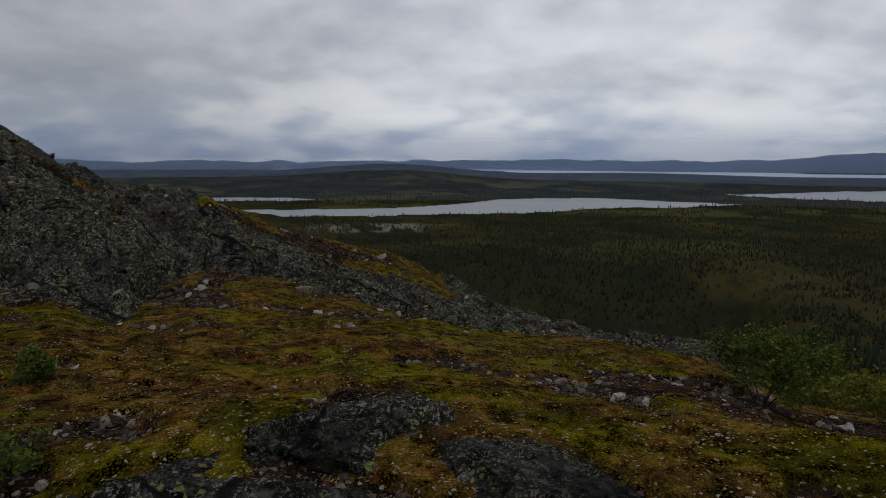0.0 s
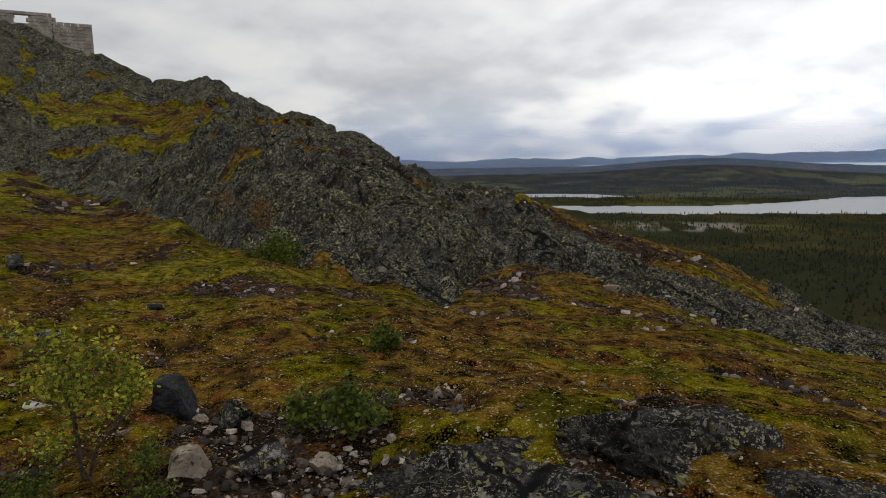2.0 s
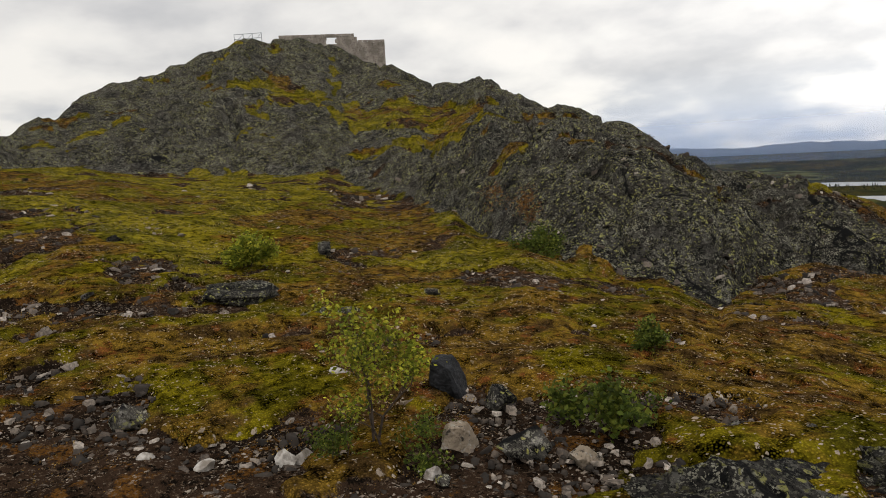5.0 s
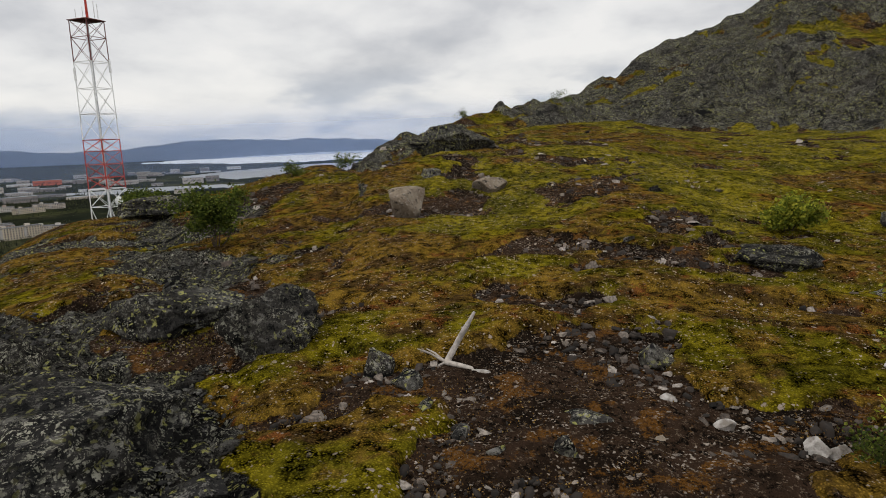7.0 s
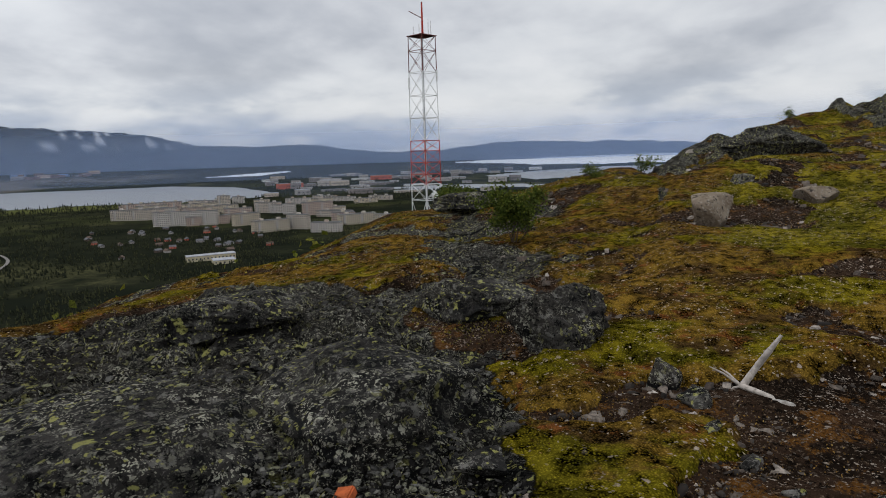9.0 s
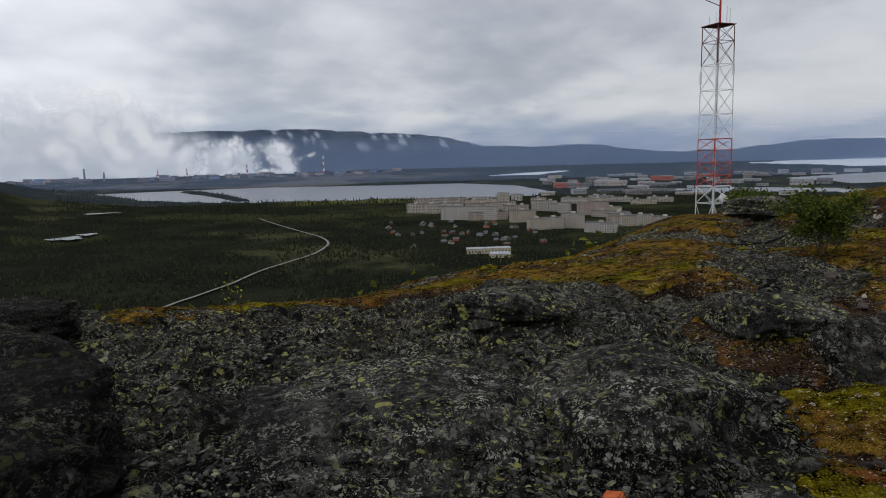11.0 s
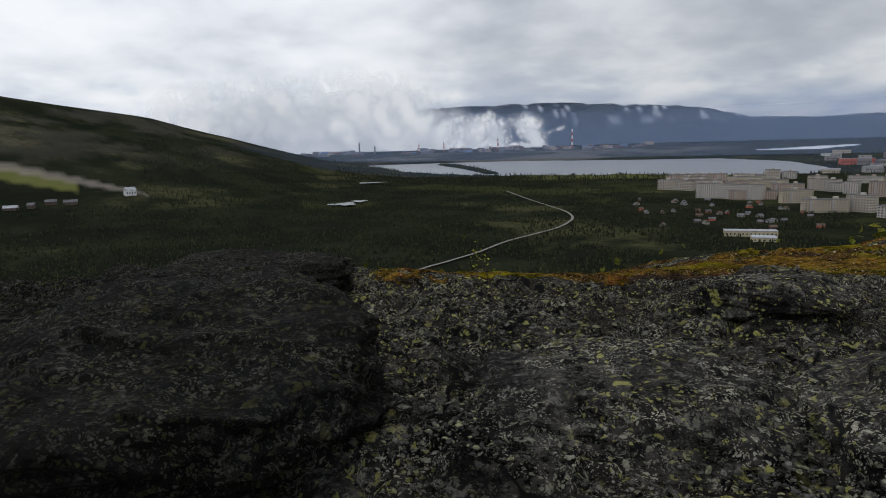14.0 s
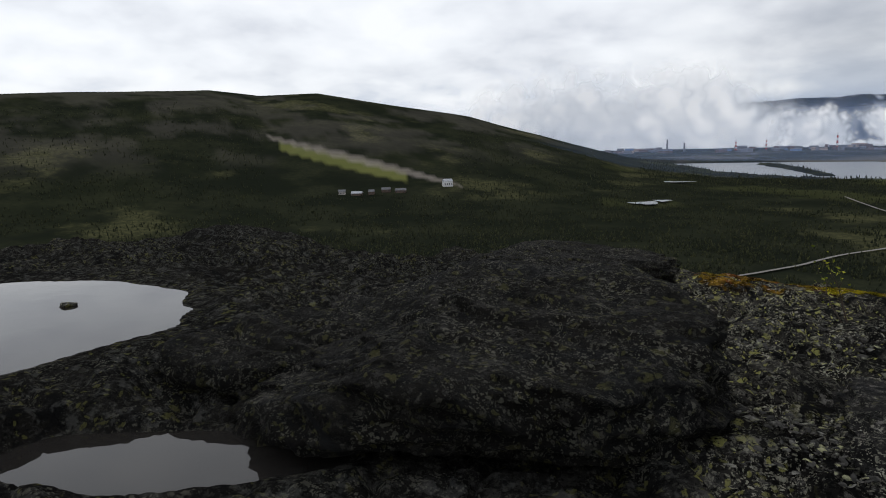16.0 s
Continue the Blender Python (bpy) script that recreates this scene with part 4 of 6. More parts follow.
MORE_STONES = (
    (-53.9, 3.1, 0.13, 0.13, STONE_GREY, "small grey stone in dark soil"),
    (-61.9, 12.2, 0.55, 0.30, ROCK, "dark boulder on the grassy slope"),
    (-100.3, 11.7, 1.05, 0.62, STONE_TAN, "large tan boulder with one flat face"),
    (-92.6, 13.5, 0.72, 0.36, STONE_TAN, "low grey-tan boulder on the slope"),
    (-104.3, 4.6, 0.34, 0.24, STONE_GREY, "pointed grey stone by a dead branch"),
    (-102.6, 4.25, 0.28, 0.15, STONE_GREY, "rounded grey stone by a dead branch"),
    (-95.7, 4.32, 0.18, 0.09, PALE, "flat pale stone in peat"),
    (-88.7, 3.2, 0.14, 0.18, STONE_GREY, "grey lichen-spotted stone standing in gravel"),
    (-101.6, 3.75, 0.28, 0.12, STONE_GREY, "flat grey stone in the gravel"),
    (-98.0, 3.5, 0.22, 0.10, STONE_GREY, "flat grey stone in the gravel"),
    (-94.8, 3.2, 0.20, 0.10, STONE_GREY, "flat grey stone in the gravel"),
    (-97.9, 15.1, 0.67, 0.32, STONE_GREY, "grey boulder near the skyline"),
    (-27.4, 3.6, 0.32, 0.16, STONE_GREY, "grey stone with pale lichen in moss"),
    (-21.6, 3.75, 0.22, 0.14, STONE_GREY, "grey stone in moss by bedrock"),
    (-54.8, 3.2, 0.11, 0.10, PALE, "small pale stone in dark soil"),
    (-67.9, 3.65, 0.18, 0.12, PALE, "whitish stone at a sapling's foot"),
    (-5.9, 11.1, 0.28, 0.10, PALE, "white quartz stone on red gravel"),
    (-12.5, 12.0, 0.5, 0.16, STONE_TAN, "pinkish broken stone on the slope"),
    (-110, 3.55, 0.22, 0.10, STONE_GREY, "grey stone beside a moss cushion"),
    (-121.5, 3.1, 0.34, 0.10, STONE_GREY, "flat grey slab at the foot of bedrock"),
    (-85, 41, 1.6, 0.6, PALE, "pale boulder on the skyline"),
)
for k, (a, d, w, h, material, label) in enumerate(NEAR_STONES + MORE_STONES):
    stone(a, d, w * 0.55, w * 0.42, h * 0.62, random.uniform(0, 180), 100 + k, material, label, "stone" if w < 0.6 else "boulder", 4, 0.14 * h, box=2.6, cuts=12, lumps=0.03, pits=0.015, low=0.32 if w < 0.6 else 0.5)["group"] = "loose stones"


def scatter(count, d0, d1, a0, a1, rng):
    """Places spread evenly to the eye: denser near by."""
    d = np.exp(rng.uniform(math.log(d0), math.log(d1), count))
    s = np.radians(rng.uniform(a0, a1, count))
    return d * np.sin(s), d * np.cos(s), d


def gravel(name, count, d0, d1, a0, a1, low, high, material, label, seed, keep, thick=0.4, lift=0.0):
    rng = np.random.default_rng(seed)
    x, y, d = scatter(count, d0, d1, a0, a1, rng)
    z, rock, _ = land(x, y)
    ok = keep(x, y, rock, rng.random(count))
    x, y, z, d = x[ok], y[ok], z[ok], d[ok]
    n = len(x)
    # each one a split slab with five to six uneven sides, tipped a little
    t = np.arange(6) * np.pi / 3
    base = np.concatenate([np.stack([np.cos(t), np.sin(t), 0 * t - 1], 1), np.stack([0.8 * np.cos(t + 0.2), 0.8 * np.sin(t + 0.2), 0 * t + 1], 1)])
    tri = np.array([(k, (k + 1) % 6, 6 + (k + 1) % 6) for k in range(6)] + [(k, 6 + (k + 1) % 6, 6 + k) for k in range(6)] + [(6, 6 + k, 7 + k) for k in range(1, 5)])
    size = (low + (high - low) * rng.random(n) ** 3) * (0.5 + 0.12 * d)
    v = base[None] * (1 + 0.7 * (rng.random((n, len(base), 1)) - 0.5))
    v = v * (size[:, None] * np.stack([0.7 + 0.9 * rng.random(n), 0.6 + 0.5 * rng.random(n), thick * (0.3 + 0.9 * rng.random(n))], 1))[:, None]
    tip = rng.normal(size=(n, 2)) * 0.22
    v[..., 2] = v[..., 2] + v[..., 0] * tip[:, :1] + v[..., 1] * tip[:, 1:]
    t = rng.uniform(0, 6.3, n)
    c, s = np.cos(t)[:, None], np.sin(t)[:, None]
    v = np.stack([v[..., 0] * c - v[..., 1] * s, v[..., 0] * s + v[..., 1] * c, v[..., 2]], -1)
    v = v + np.stack([x, y, z + 0.25 * size * thick + lift], 1)[:, None]
    faces = tri[None] + (np.arange(n) * len(base))[:, None, None]
    me = mesh_from(name, v.reshape(-1, 3), faces.reshape(-1, 3))
    me.materials.append(material)
    return tagged(new(name, me), label, "gravel", kind="stuff")


def shard_material():
    p = Paint("frost_shards")
    r = p.t.nodes.new("ShaderNodeNewGeometry").outputs["Random Per Island"]
    c = p.ramp(r, (0.0, (0.0165, 0.0135, 0.01125)), (0.4, (0.045, 0.03525, 0.0285)), (0.65, (0.105, 0.0825, 0.066)), (0.85, (0.225, 0.1875, 0.1537)), (1.0, (0.45, 0.3975, 0.345)))
    c = p.mix(p.step(p.noise(40, 4, 0.6), 0.35, 0.65), p.mix(0.6, c, (0.0225, 0.0225, 0.021)), c)
    return p.done(c, 0.85)


SHARDS = shard_material()


def flake_material():
    p = Paint("lichen_flakes")
    r = p.t.nodes.new("ShaderNodeNewGeometry").outputs["Random Per Island"]
    c = p.ramp(r, (0.0, (0.01688, 0.01688, 0.01575)), (0.45, (0.05625, 0.05344, 0.04781)), (0.70, (0.1125, 0.1096, 0.09563)), (0.88, (0.1519, 0.1519, 0.09)), (1.0, (0.225, 0.2194, 0.1237)))
    c = p.mix(p.step(p.noise(34, 5, 0.7), 0.40, 0.60), p.mix(0.75, c, (0.01406, 0.01406, 0.01294)), c)
    return p.done(c, 0.9)


FLAKES = flake_material()
gravel("gravel", 36000, 2.4, 26, -118, 34, 0.005, 0.040, SHARDS, "frost-split stones and gravel strewn over peat", 7, lambda x, y, rock, r: (soil(x, y) > 0.35) & (rock < 0.6) & (r < 0.7) | (r < 0.12), 0.45, 0.02)
gravel("cobbles", 2200, 2.5, 11, -112, 30, 0.014, 0.055, SHARDS, "broken grey and brown stones lying in the peat", 9, lambda x, y, rock, r: (soil(x, y) > 0.5) & (rock < 0.5), 0.5, 0.01)
gravel("rubble", 20000, 2.2, 14, -176, -116, 0.004, 0.026, FLAKES, "thin broken stone flakes lying on bedrock", 8, lambda x, y, rock, r: (grain(x, y, 1.1, 83) > 0.12) & (pool_shape(x, y, POOLS[0]) > 1.2) & (pool_shape(x, y, POOLS[1]) > 1.2), 0.22, 0.02)


# ---------------------------------------------------------------- plants
def leaf_material(name, dark, light, tip):
    p = Paint(name)
    r = p.t.nodes.new("ShaderNodeNewGeometry").outputs["Random Per Island"]
    c = p.ramp(r, (0.0, dark), (0.6, light), (1.0, tip))
    c = scaled(p, c, p.calc("ADD", 0.45, p.calc("MULTIPLY", p.step(p.noise(5, 7, 0.7), 0.34, 0.66), 0.95)))
    m = p.done(c, 0.7, specular=0.06)
    t = p.t
    lit = t.nodes.new("ShaderNodeBsdfTranslucent")
    t.links.new(c, lit.inputs[0])
    both = t.nodes.new("ShaderNodeMixShader")
    both.inputs[0].default_value = 0.35
    t.links.new(p.b.outputs[0], both.inputs[1])
    t.links.new(lit.outputs[0], both.inputs[2])
    t.links.new(both.outputs[0], t.nodes["Material Output"].inputs[0])
    return m


LEAF_BIRCH = leaf_material("birch_leaf", (0.06525, 0.09244, 0.01305), (0.1958, 0.2175, 0.02175), (0.3915, 0.3697, 0.0435))
LEAF_DARK = leaf_material("willow_leaf", (0.03, 0.045, 0.009), (0.075, 0.1013, 0.0165), (0.15, 0.165, 0.02625))
LEAF_RUST = leaf_material("dead_needles", (0.0675, 0.03375, 0.0135), (0.15, 0.075, 0.02625), (0.225, 0.1275, 0.045))
LEAF_MAT = leaf_material("crowberry", (0.0306, 0.0323, 0.0068), (0.1062, 0.0884, 0.0102), (0.204, 0.1658, 0.02975))
LEAF_RED = leaf_material("bearberry", (0.04095, 0.0234, 0.01053), (0.1346, 0.07312, 0.01755), (0.2691, 0.1814, 0.0585))
BARK = plain("bark", (0.055, 0.042, 0.034), 0.85, 0.5, 40)
DEADWOOD = plain("bleached_wood", (0.36, 0.32, 0.28), 0.8, 0.35, 22, bumps=0.004)


def leaves_mesh(name, centres, size, rng, droop=0.0):
    n = len(centres)
    u = rng.normal(size=(n, 3))
    u[:, 2] = u[:, 2] * 0.6 - droop
    u /= np.linalg.norm(u, axis=1, keepdims=True)
    w = np.cross(u, rng.normal(size=(n, 3)))
    w /= np.linalg.norm(w, axis=1, keepdims=True)
    k = np.cross(u, w)
    s = (size * rng.uniform(0.6, 1.3, n))[:, None]
    c = np.asarray(centres)
    v = np.stack([c - u * s * 0.5, c + w * s * 0.36 + k * s * 0.1, c + u * s * 0.55, c - w * s * 0.36 + k * s * 0.1], 1)
    return mesh_from(name, v.reshape(-1, 3), np.arange(4 * n).reshape(-1, 4))


def tubes_mesh(name, segments, sides=5):
    verts, faces = [], []
    for p0, p1, r0, r1 in segments:
        axis = Vector(p1) - Vector(p0)
        m = axis.to_track_quat("Z", "Y").to_matrix()
        b = len(verts)
        for p, r in ((p0, r0), (p1, r1)):
            for k in range(sides):
                t = 2 * math.pi * k / sides
                verts.append((Vector(p) + m @ Vector((r * math.cos(t), r * math.sin(t), 0)))[:])
        faces += [(b + k, b + (k + 1) % sides, b + sides + (k + 1) % sides, b + sides + k) for k in range(sides)]
    me = mesh_from(name, verts, faces)
    smooth(me)
    return me


def grow(rng, base, way, length, radius, depth, segments, tips, bend=0.25, fork=3):
    p, d = Vector(base), Vector(way).normalized()
    steps = 4
    for k in range(steps):
        d = (d + Vector((rng.gauss(0, bend), rng.gauss(0, bend), rng.gauss(0.05, bend * 0.6)))).normalized()
        q = p + d * (length / steps)
        r0, r1 = radius * (1 - 0.7 * k / steps), radius * (1 - 0.7 * (k + 1) / steps)
        segments.append((p[:], q[:], r0, r1))
        if k and depth:
            for _ in range(fork if k > 1 else 1):
                side = (d * 0.7 + Vector((rng.gauss(0, 0.6), rng.gauss(0, 0.6), rng.gauss(0.1, 0.35)))).normalized()
                grow(rng, q, side, length * rng.uniform(0.38, 0.6), r1 * 0.62, depth - 1, segments, tips, bend, fork)
        if not depth or k == steps - 1:
            tips.append(q[:])
        p = q


def shrub(name, a, d, high, wide, stems, leaf, size, per_tip, seed, label, category, lean=0.0, depth=2):
    """A shrub or sapling: stems that fork, and leaves about the twigs."""
    rng, nrng = random.Random(seed), np.random.default_rng(seed)
    stalks, tips = [], []
    for k in range(stems):
        segments = []
        stalks.append(segments)
        t = 6.28 * k / stems + rng.uniform(-0.5, 0.5)
        out = wide / high * rng.uniform(0.3, 0.75)
        grow(rng, (0.02 * math.cos(t), 0.02 * math.sin(t), -0.03), (math.cos(t) * out + lean, math.sin(t) * out, 1), high * rng.uniform(0.6, 0.8), 0.009 * high + 0.003, depth, segments, tips)
    tips = np.array(tips)
    top = tips[:, 2].max()
    scale = high / max(top, 0.1)
    x, y = spot(a, d)
    thing = new(name)
    thing.matrix_world = pose(x, y, level(x, y))
    for segments in stalks:
        squash = [(tuple(np.array(p) * scale), tuple(np.array(q) * scale), r0, r1) for p, q, r0, r1 in segments]
        part("stem", tubes_mesh("stem", squash, 4), BARK, thing)
    c = np.repeat(tips * scale, per_tip, 0)
    c = c + nrng.normal(size=c.shape) * size * 1.1
    c = c[c[:, 2] > 0.02]
    part("foliage", leaves_mesh("foliage", c, size, nrng), leaf, thing)
    return tagged(thing, label, category)


shrub("birch_sapling", -59.6, 3.62, 0.95, 0.45, 3, LEAF_BIRCH, 0.026, 4, 41, "slender birch sapling with sparse yellow-green leaves", "sapling")
shrub("willow_shrub", -63.5, 3.5, 0.30, 0.3, 5, LEAF_DARK, 0.022, 5, 54, "low dense willow bush at a sapling's foot", "shrub", depth=1)
shrub("willow_shrub", -54.5, 3.45, 0.26, 0.42, 6, LEAF_DARK, 0.022, 7, 55, "low dense green bush on gravel", "shrub", depth=1)
shrub("rowan_shrub", -38.6, 3.65, 0.36, 0.5, 3, LEAF_DARK, 0.040, 2, 42, "low leafy rowan bush among stones", "shrub")
shrub("willow_shrub", -33.2, 5.8, 0.30, 0.4, 4, LEAF_DARK, 0.03, 2, 43, "small green willow bush on the turf", "shrub")
shrub("willow_shrub", -68.6, 10.4, 0.62, 0.62, 7, LEAF_BIRCH, 0.05, 4, 44, "small round bush on the mossy slope", "shrub")
shrub("birch_bush", -116.6, 11.2, 1.12, 1.0, 5, LEAF_DARK, 0.055, 5, 45, "bushy young birch on the crest", "shrub")
shrub("birch_bush", -121.6, 18.6, 0.75, 1.1, 6, LEAF_DARK, 0.07, 5, 46, "dense green bush below the lattice mast", "shrub")
shrub("birch_bush", -109.6, 18.6, 0.5, 0.5, 4, LEAF_DARK, 0.05, 1, 47, "small dark bush on the skyline", "shrub")
shrub("birch_bush", -105.3, 24, 0.75, 0.7, 4, LEAF_DARK, 0.06, 1, 48, "small dark bush on the skyline", "shrub")
shrub("birch_sapling", -164.6, 7.0, 0.66, 0.3, 2, LEAF_BIRCH, 0.034, 1, 49, "thin crooked sapling with few yellow leaves", "sapling", 0.3, 1)
shrub("birch_bush", 27.7, 7.0, 0.88, 0.95, 6, LEAF_DARK, 0.036, 5, 50, "bushy green birch on the mossy slope", "shrub")
shrub("juniper", -42.6, 12.0, 0.62, 1.5, 9, LEAF_DARK, 0.05, 8, 51, "low spreading juniper at the cliff foot", "shrub", depth=1)
shrub("dead_larch", -43.8, 12.2, 1.4, 0.25, 1, LEAF_RUST, 0.045, 4, 52, "dead conifer sapling with rust-brown needles", "sapling")
shrub("birch_sapling", -85.6, 44, 1.3, 0.9, 3, LEAF_DARK, 0.07, 1, 53, "small bare sapling on the skyline", "sapling")
shrub("birch_sapling", -94.5, 38, 1.0, 0.8, 2, LEAF_DARK, 0.06, 1, 56, "small bare sapling on the skyline", "sapling")
shrub("birch_bush", -34.5, 3.9, 0.2, 0.25, 4, LEAF_DARK, 0.025, 4, 57, "tuft of green leaves in moss", "shrub", depth=1)


def mats(name, count, d0, d1, a0, a1, size, material, label, seed, keep):
    """Low creeping plants: small upright leaves in close mats."""
    rng = np.random.default_rng(seed)
    x, y, d = scatter(count, d0, d1, a0, a1, rng)
    z, rock, _ = land(x, y)
    ok = keep(x, y, rock)
    x, y, z, d = x[ok], y[ok], z[ok], d[ok]
    high = 0.02 + 0.035 * rng.random(len(x)) * (1 + grain(x, y, 0.5, 95))
    c = np.stack([x, y, z + high], 1)
    me = leaves_mesh(name, c, size * (0.55 + 0.14 * d), rng, -0.7)
    me.materials.append(material)
    return tagged(new(name, me), label, "ground cover", kind="stuff")


mats("crowberry_mat", 210000, 2.3, 24, -119, 36, 0.0115, LEAF_MAT, "yellow-green mats of crowberry and moss", 11, lambda x, y, rock: (rock < 0.45) & (soil(x, y) < 0.4) & (grain(x, y, 1.2, 93) + 0.5 * grain(x, y, 0.4, 94) < 0.35))
mats("bearberry_mat", 80000, 2.3, 18, -119, 36, 0.0125, LEAF_RED, "rust-red bearberry leaves between the stones", 12, lambda x, y, rock: (rock < 0.45) & (soil(x, y) < 1.1) & (grain(x, y, 1.2, 93) + 0.5 * grain(x, y, 0.4, 94) > 0.15))
mats("crowberry_mat", 30000, 3, 18, -178, -118, 0.016, LEAF_MAT, "rusty turf along the rock edge", 13, lambda x, y, rock: rock < 0.3)


# ---------------------------------------------------------------- dead branch and brick
def dead_branch():
    x, y = spot(-98.6, 4.62)
    thing = new("dead_branch")
    thing.matrix_world = pose(x, y, level(x, y), 0, 0, 0)
    rng = random.Random(3)
    tip = Vector((-0.05, 0.22, 0.40))
    trunk = [((0, 0, 0.02), (-0.02, 0.04, 0.09), 0.026, 0.024), ((-0.02, 0.04, 0.09), (-0.035, 0.09, 0.18), 0.025, 0.021), ((-0.035, 0.09, 0.18), (-0.03, 0.16, 0.30), 0.022, 0.020), ((-0.03, 0.16, 0.30), tip[:], 0.020, 0.011)]
    part("trunk", tubes_mesh("trunk", trunk, 8), DEADWOOD, thing)
    twig = [((0, 0, 0.03), (0.10, 0.10, 0.045), 0.022, 0.02), ((0.10, 0.10, 0.045), (0.18, 0.20, 0.05), 0.02, 0.016), ((0.18, 0.20, 0.05), (0.28, 0.25, 0.02), 0.016, 0.009)]
    part("branch", tubes_mesh("branch", twig, 6), DEADWOOD, thing)
    for way in ((-0.10, -0.16, 0.10), (0.06, -0.08, -0.01), (-0.04, -0.22, 0.12)):
        p1 = Vector(way) * 0.55 + Vector((0, 0, 0.03))
        part("twig", tubes_mesh("twig", [((0, 0, 0.03), p1[:], 0.011, 0.008), (p1[:], (Vector(way) + Vector((0.02, 0.01, 0.01)))[:], 0.008, 0.004)], 5), DEADWOOD, thing)
    return tagged(thing, "bleached dead branch with forked twigs on peat", "branch")


dead_branch()
BRICK = plain("orange_brick", (0.34, 0.085, 0.03), 0.8, 0.3, 30, bumps=0.003)


def broken_brick(a, d, w, l, h, turn, tilt, label):
    x, y = spot(a, d)
    bm = bmesh.new()
    bmesh.ops.create_cube(bm, size=1.0)
    bmesh.ops.scale(bm, vec=(l, w, h), verts=bm.verts)
    bmesh.ops.bevel(bm, geom=bm.edges[:], offset=0.008, segments=2, affect="EDGES")
    for v in bm.verts:
        if v.co.x > l * 0.3:
            v.co.x += 0.03 * math.sin(v.co.y * 60) - 0.02 * (v.co.z > 0)
    ob = part("broken_brick", bm, BRICK)
    ob.matrix_world = pose(x, y, level(x, y) + 0.25 * h, tilt, 8, turn)
    return tagged(ob, label, "brick", "broken bricks")


broken_brick(-134.4, 2.86, 0.09, 0.11, 0.05, 20, 14, "broken orange brick lying in a rock cleft")
broken_brick(-132.0, 2.72, 0.09, 0.10, 0.05, -40, -10, "broken orange brick lying in a rock cleft")
broken_brick(-118.0, 2.8, 0.07, 0.06, 0.035, 10, 0, "small piece of red brick by moss")
broken_brick(-100.6, 7.3, 0.14, 0.20, 0.04, 60, 0, "flat piece of rusty red debris on peat")


# ---------------------------------------------------------------- lattice mast
MAST_RED = plain("mast_red", (0.42, 0.06, 0.045), 0.55, 0.3, 3)
MAST_WHITE = plain("mast_white", (0.72, 0.72, 0.70), 0.55, 0.18, 3)
MAST_DARK = plain("mast_dark", (0.17, 0.07, 0.065), 0.6, 0.3, 3)


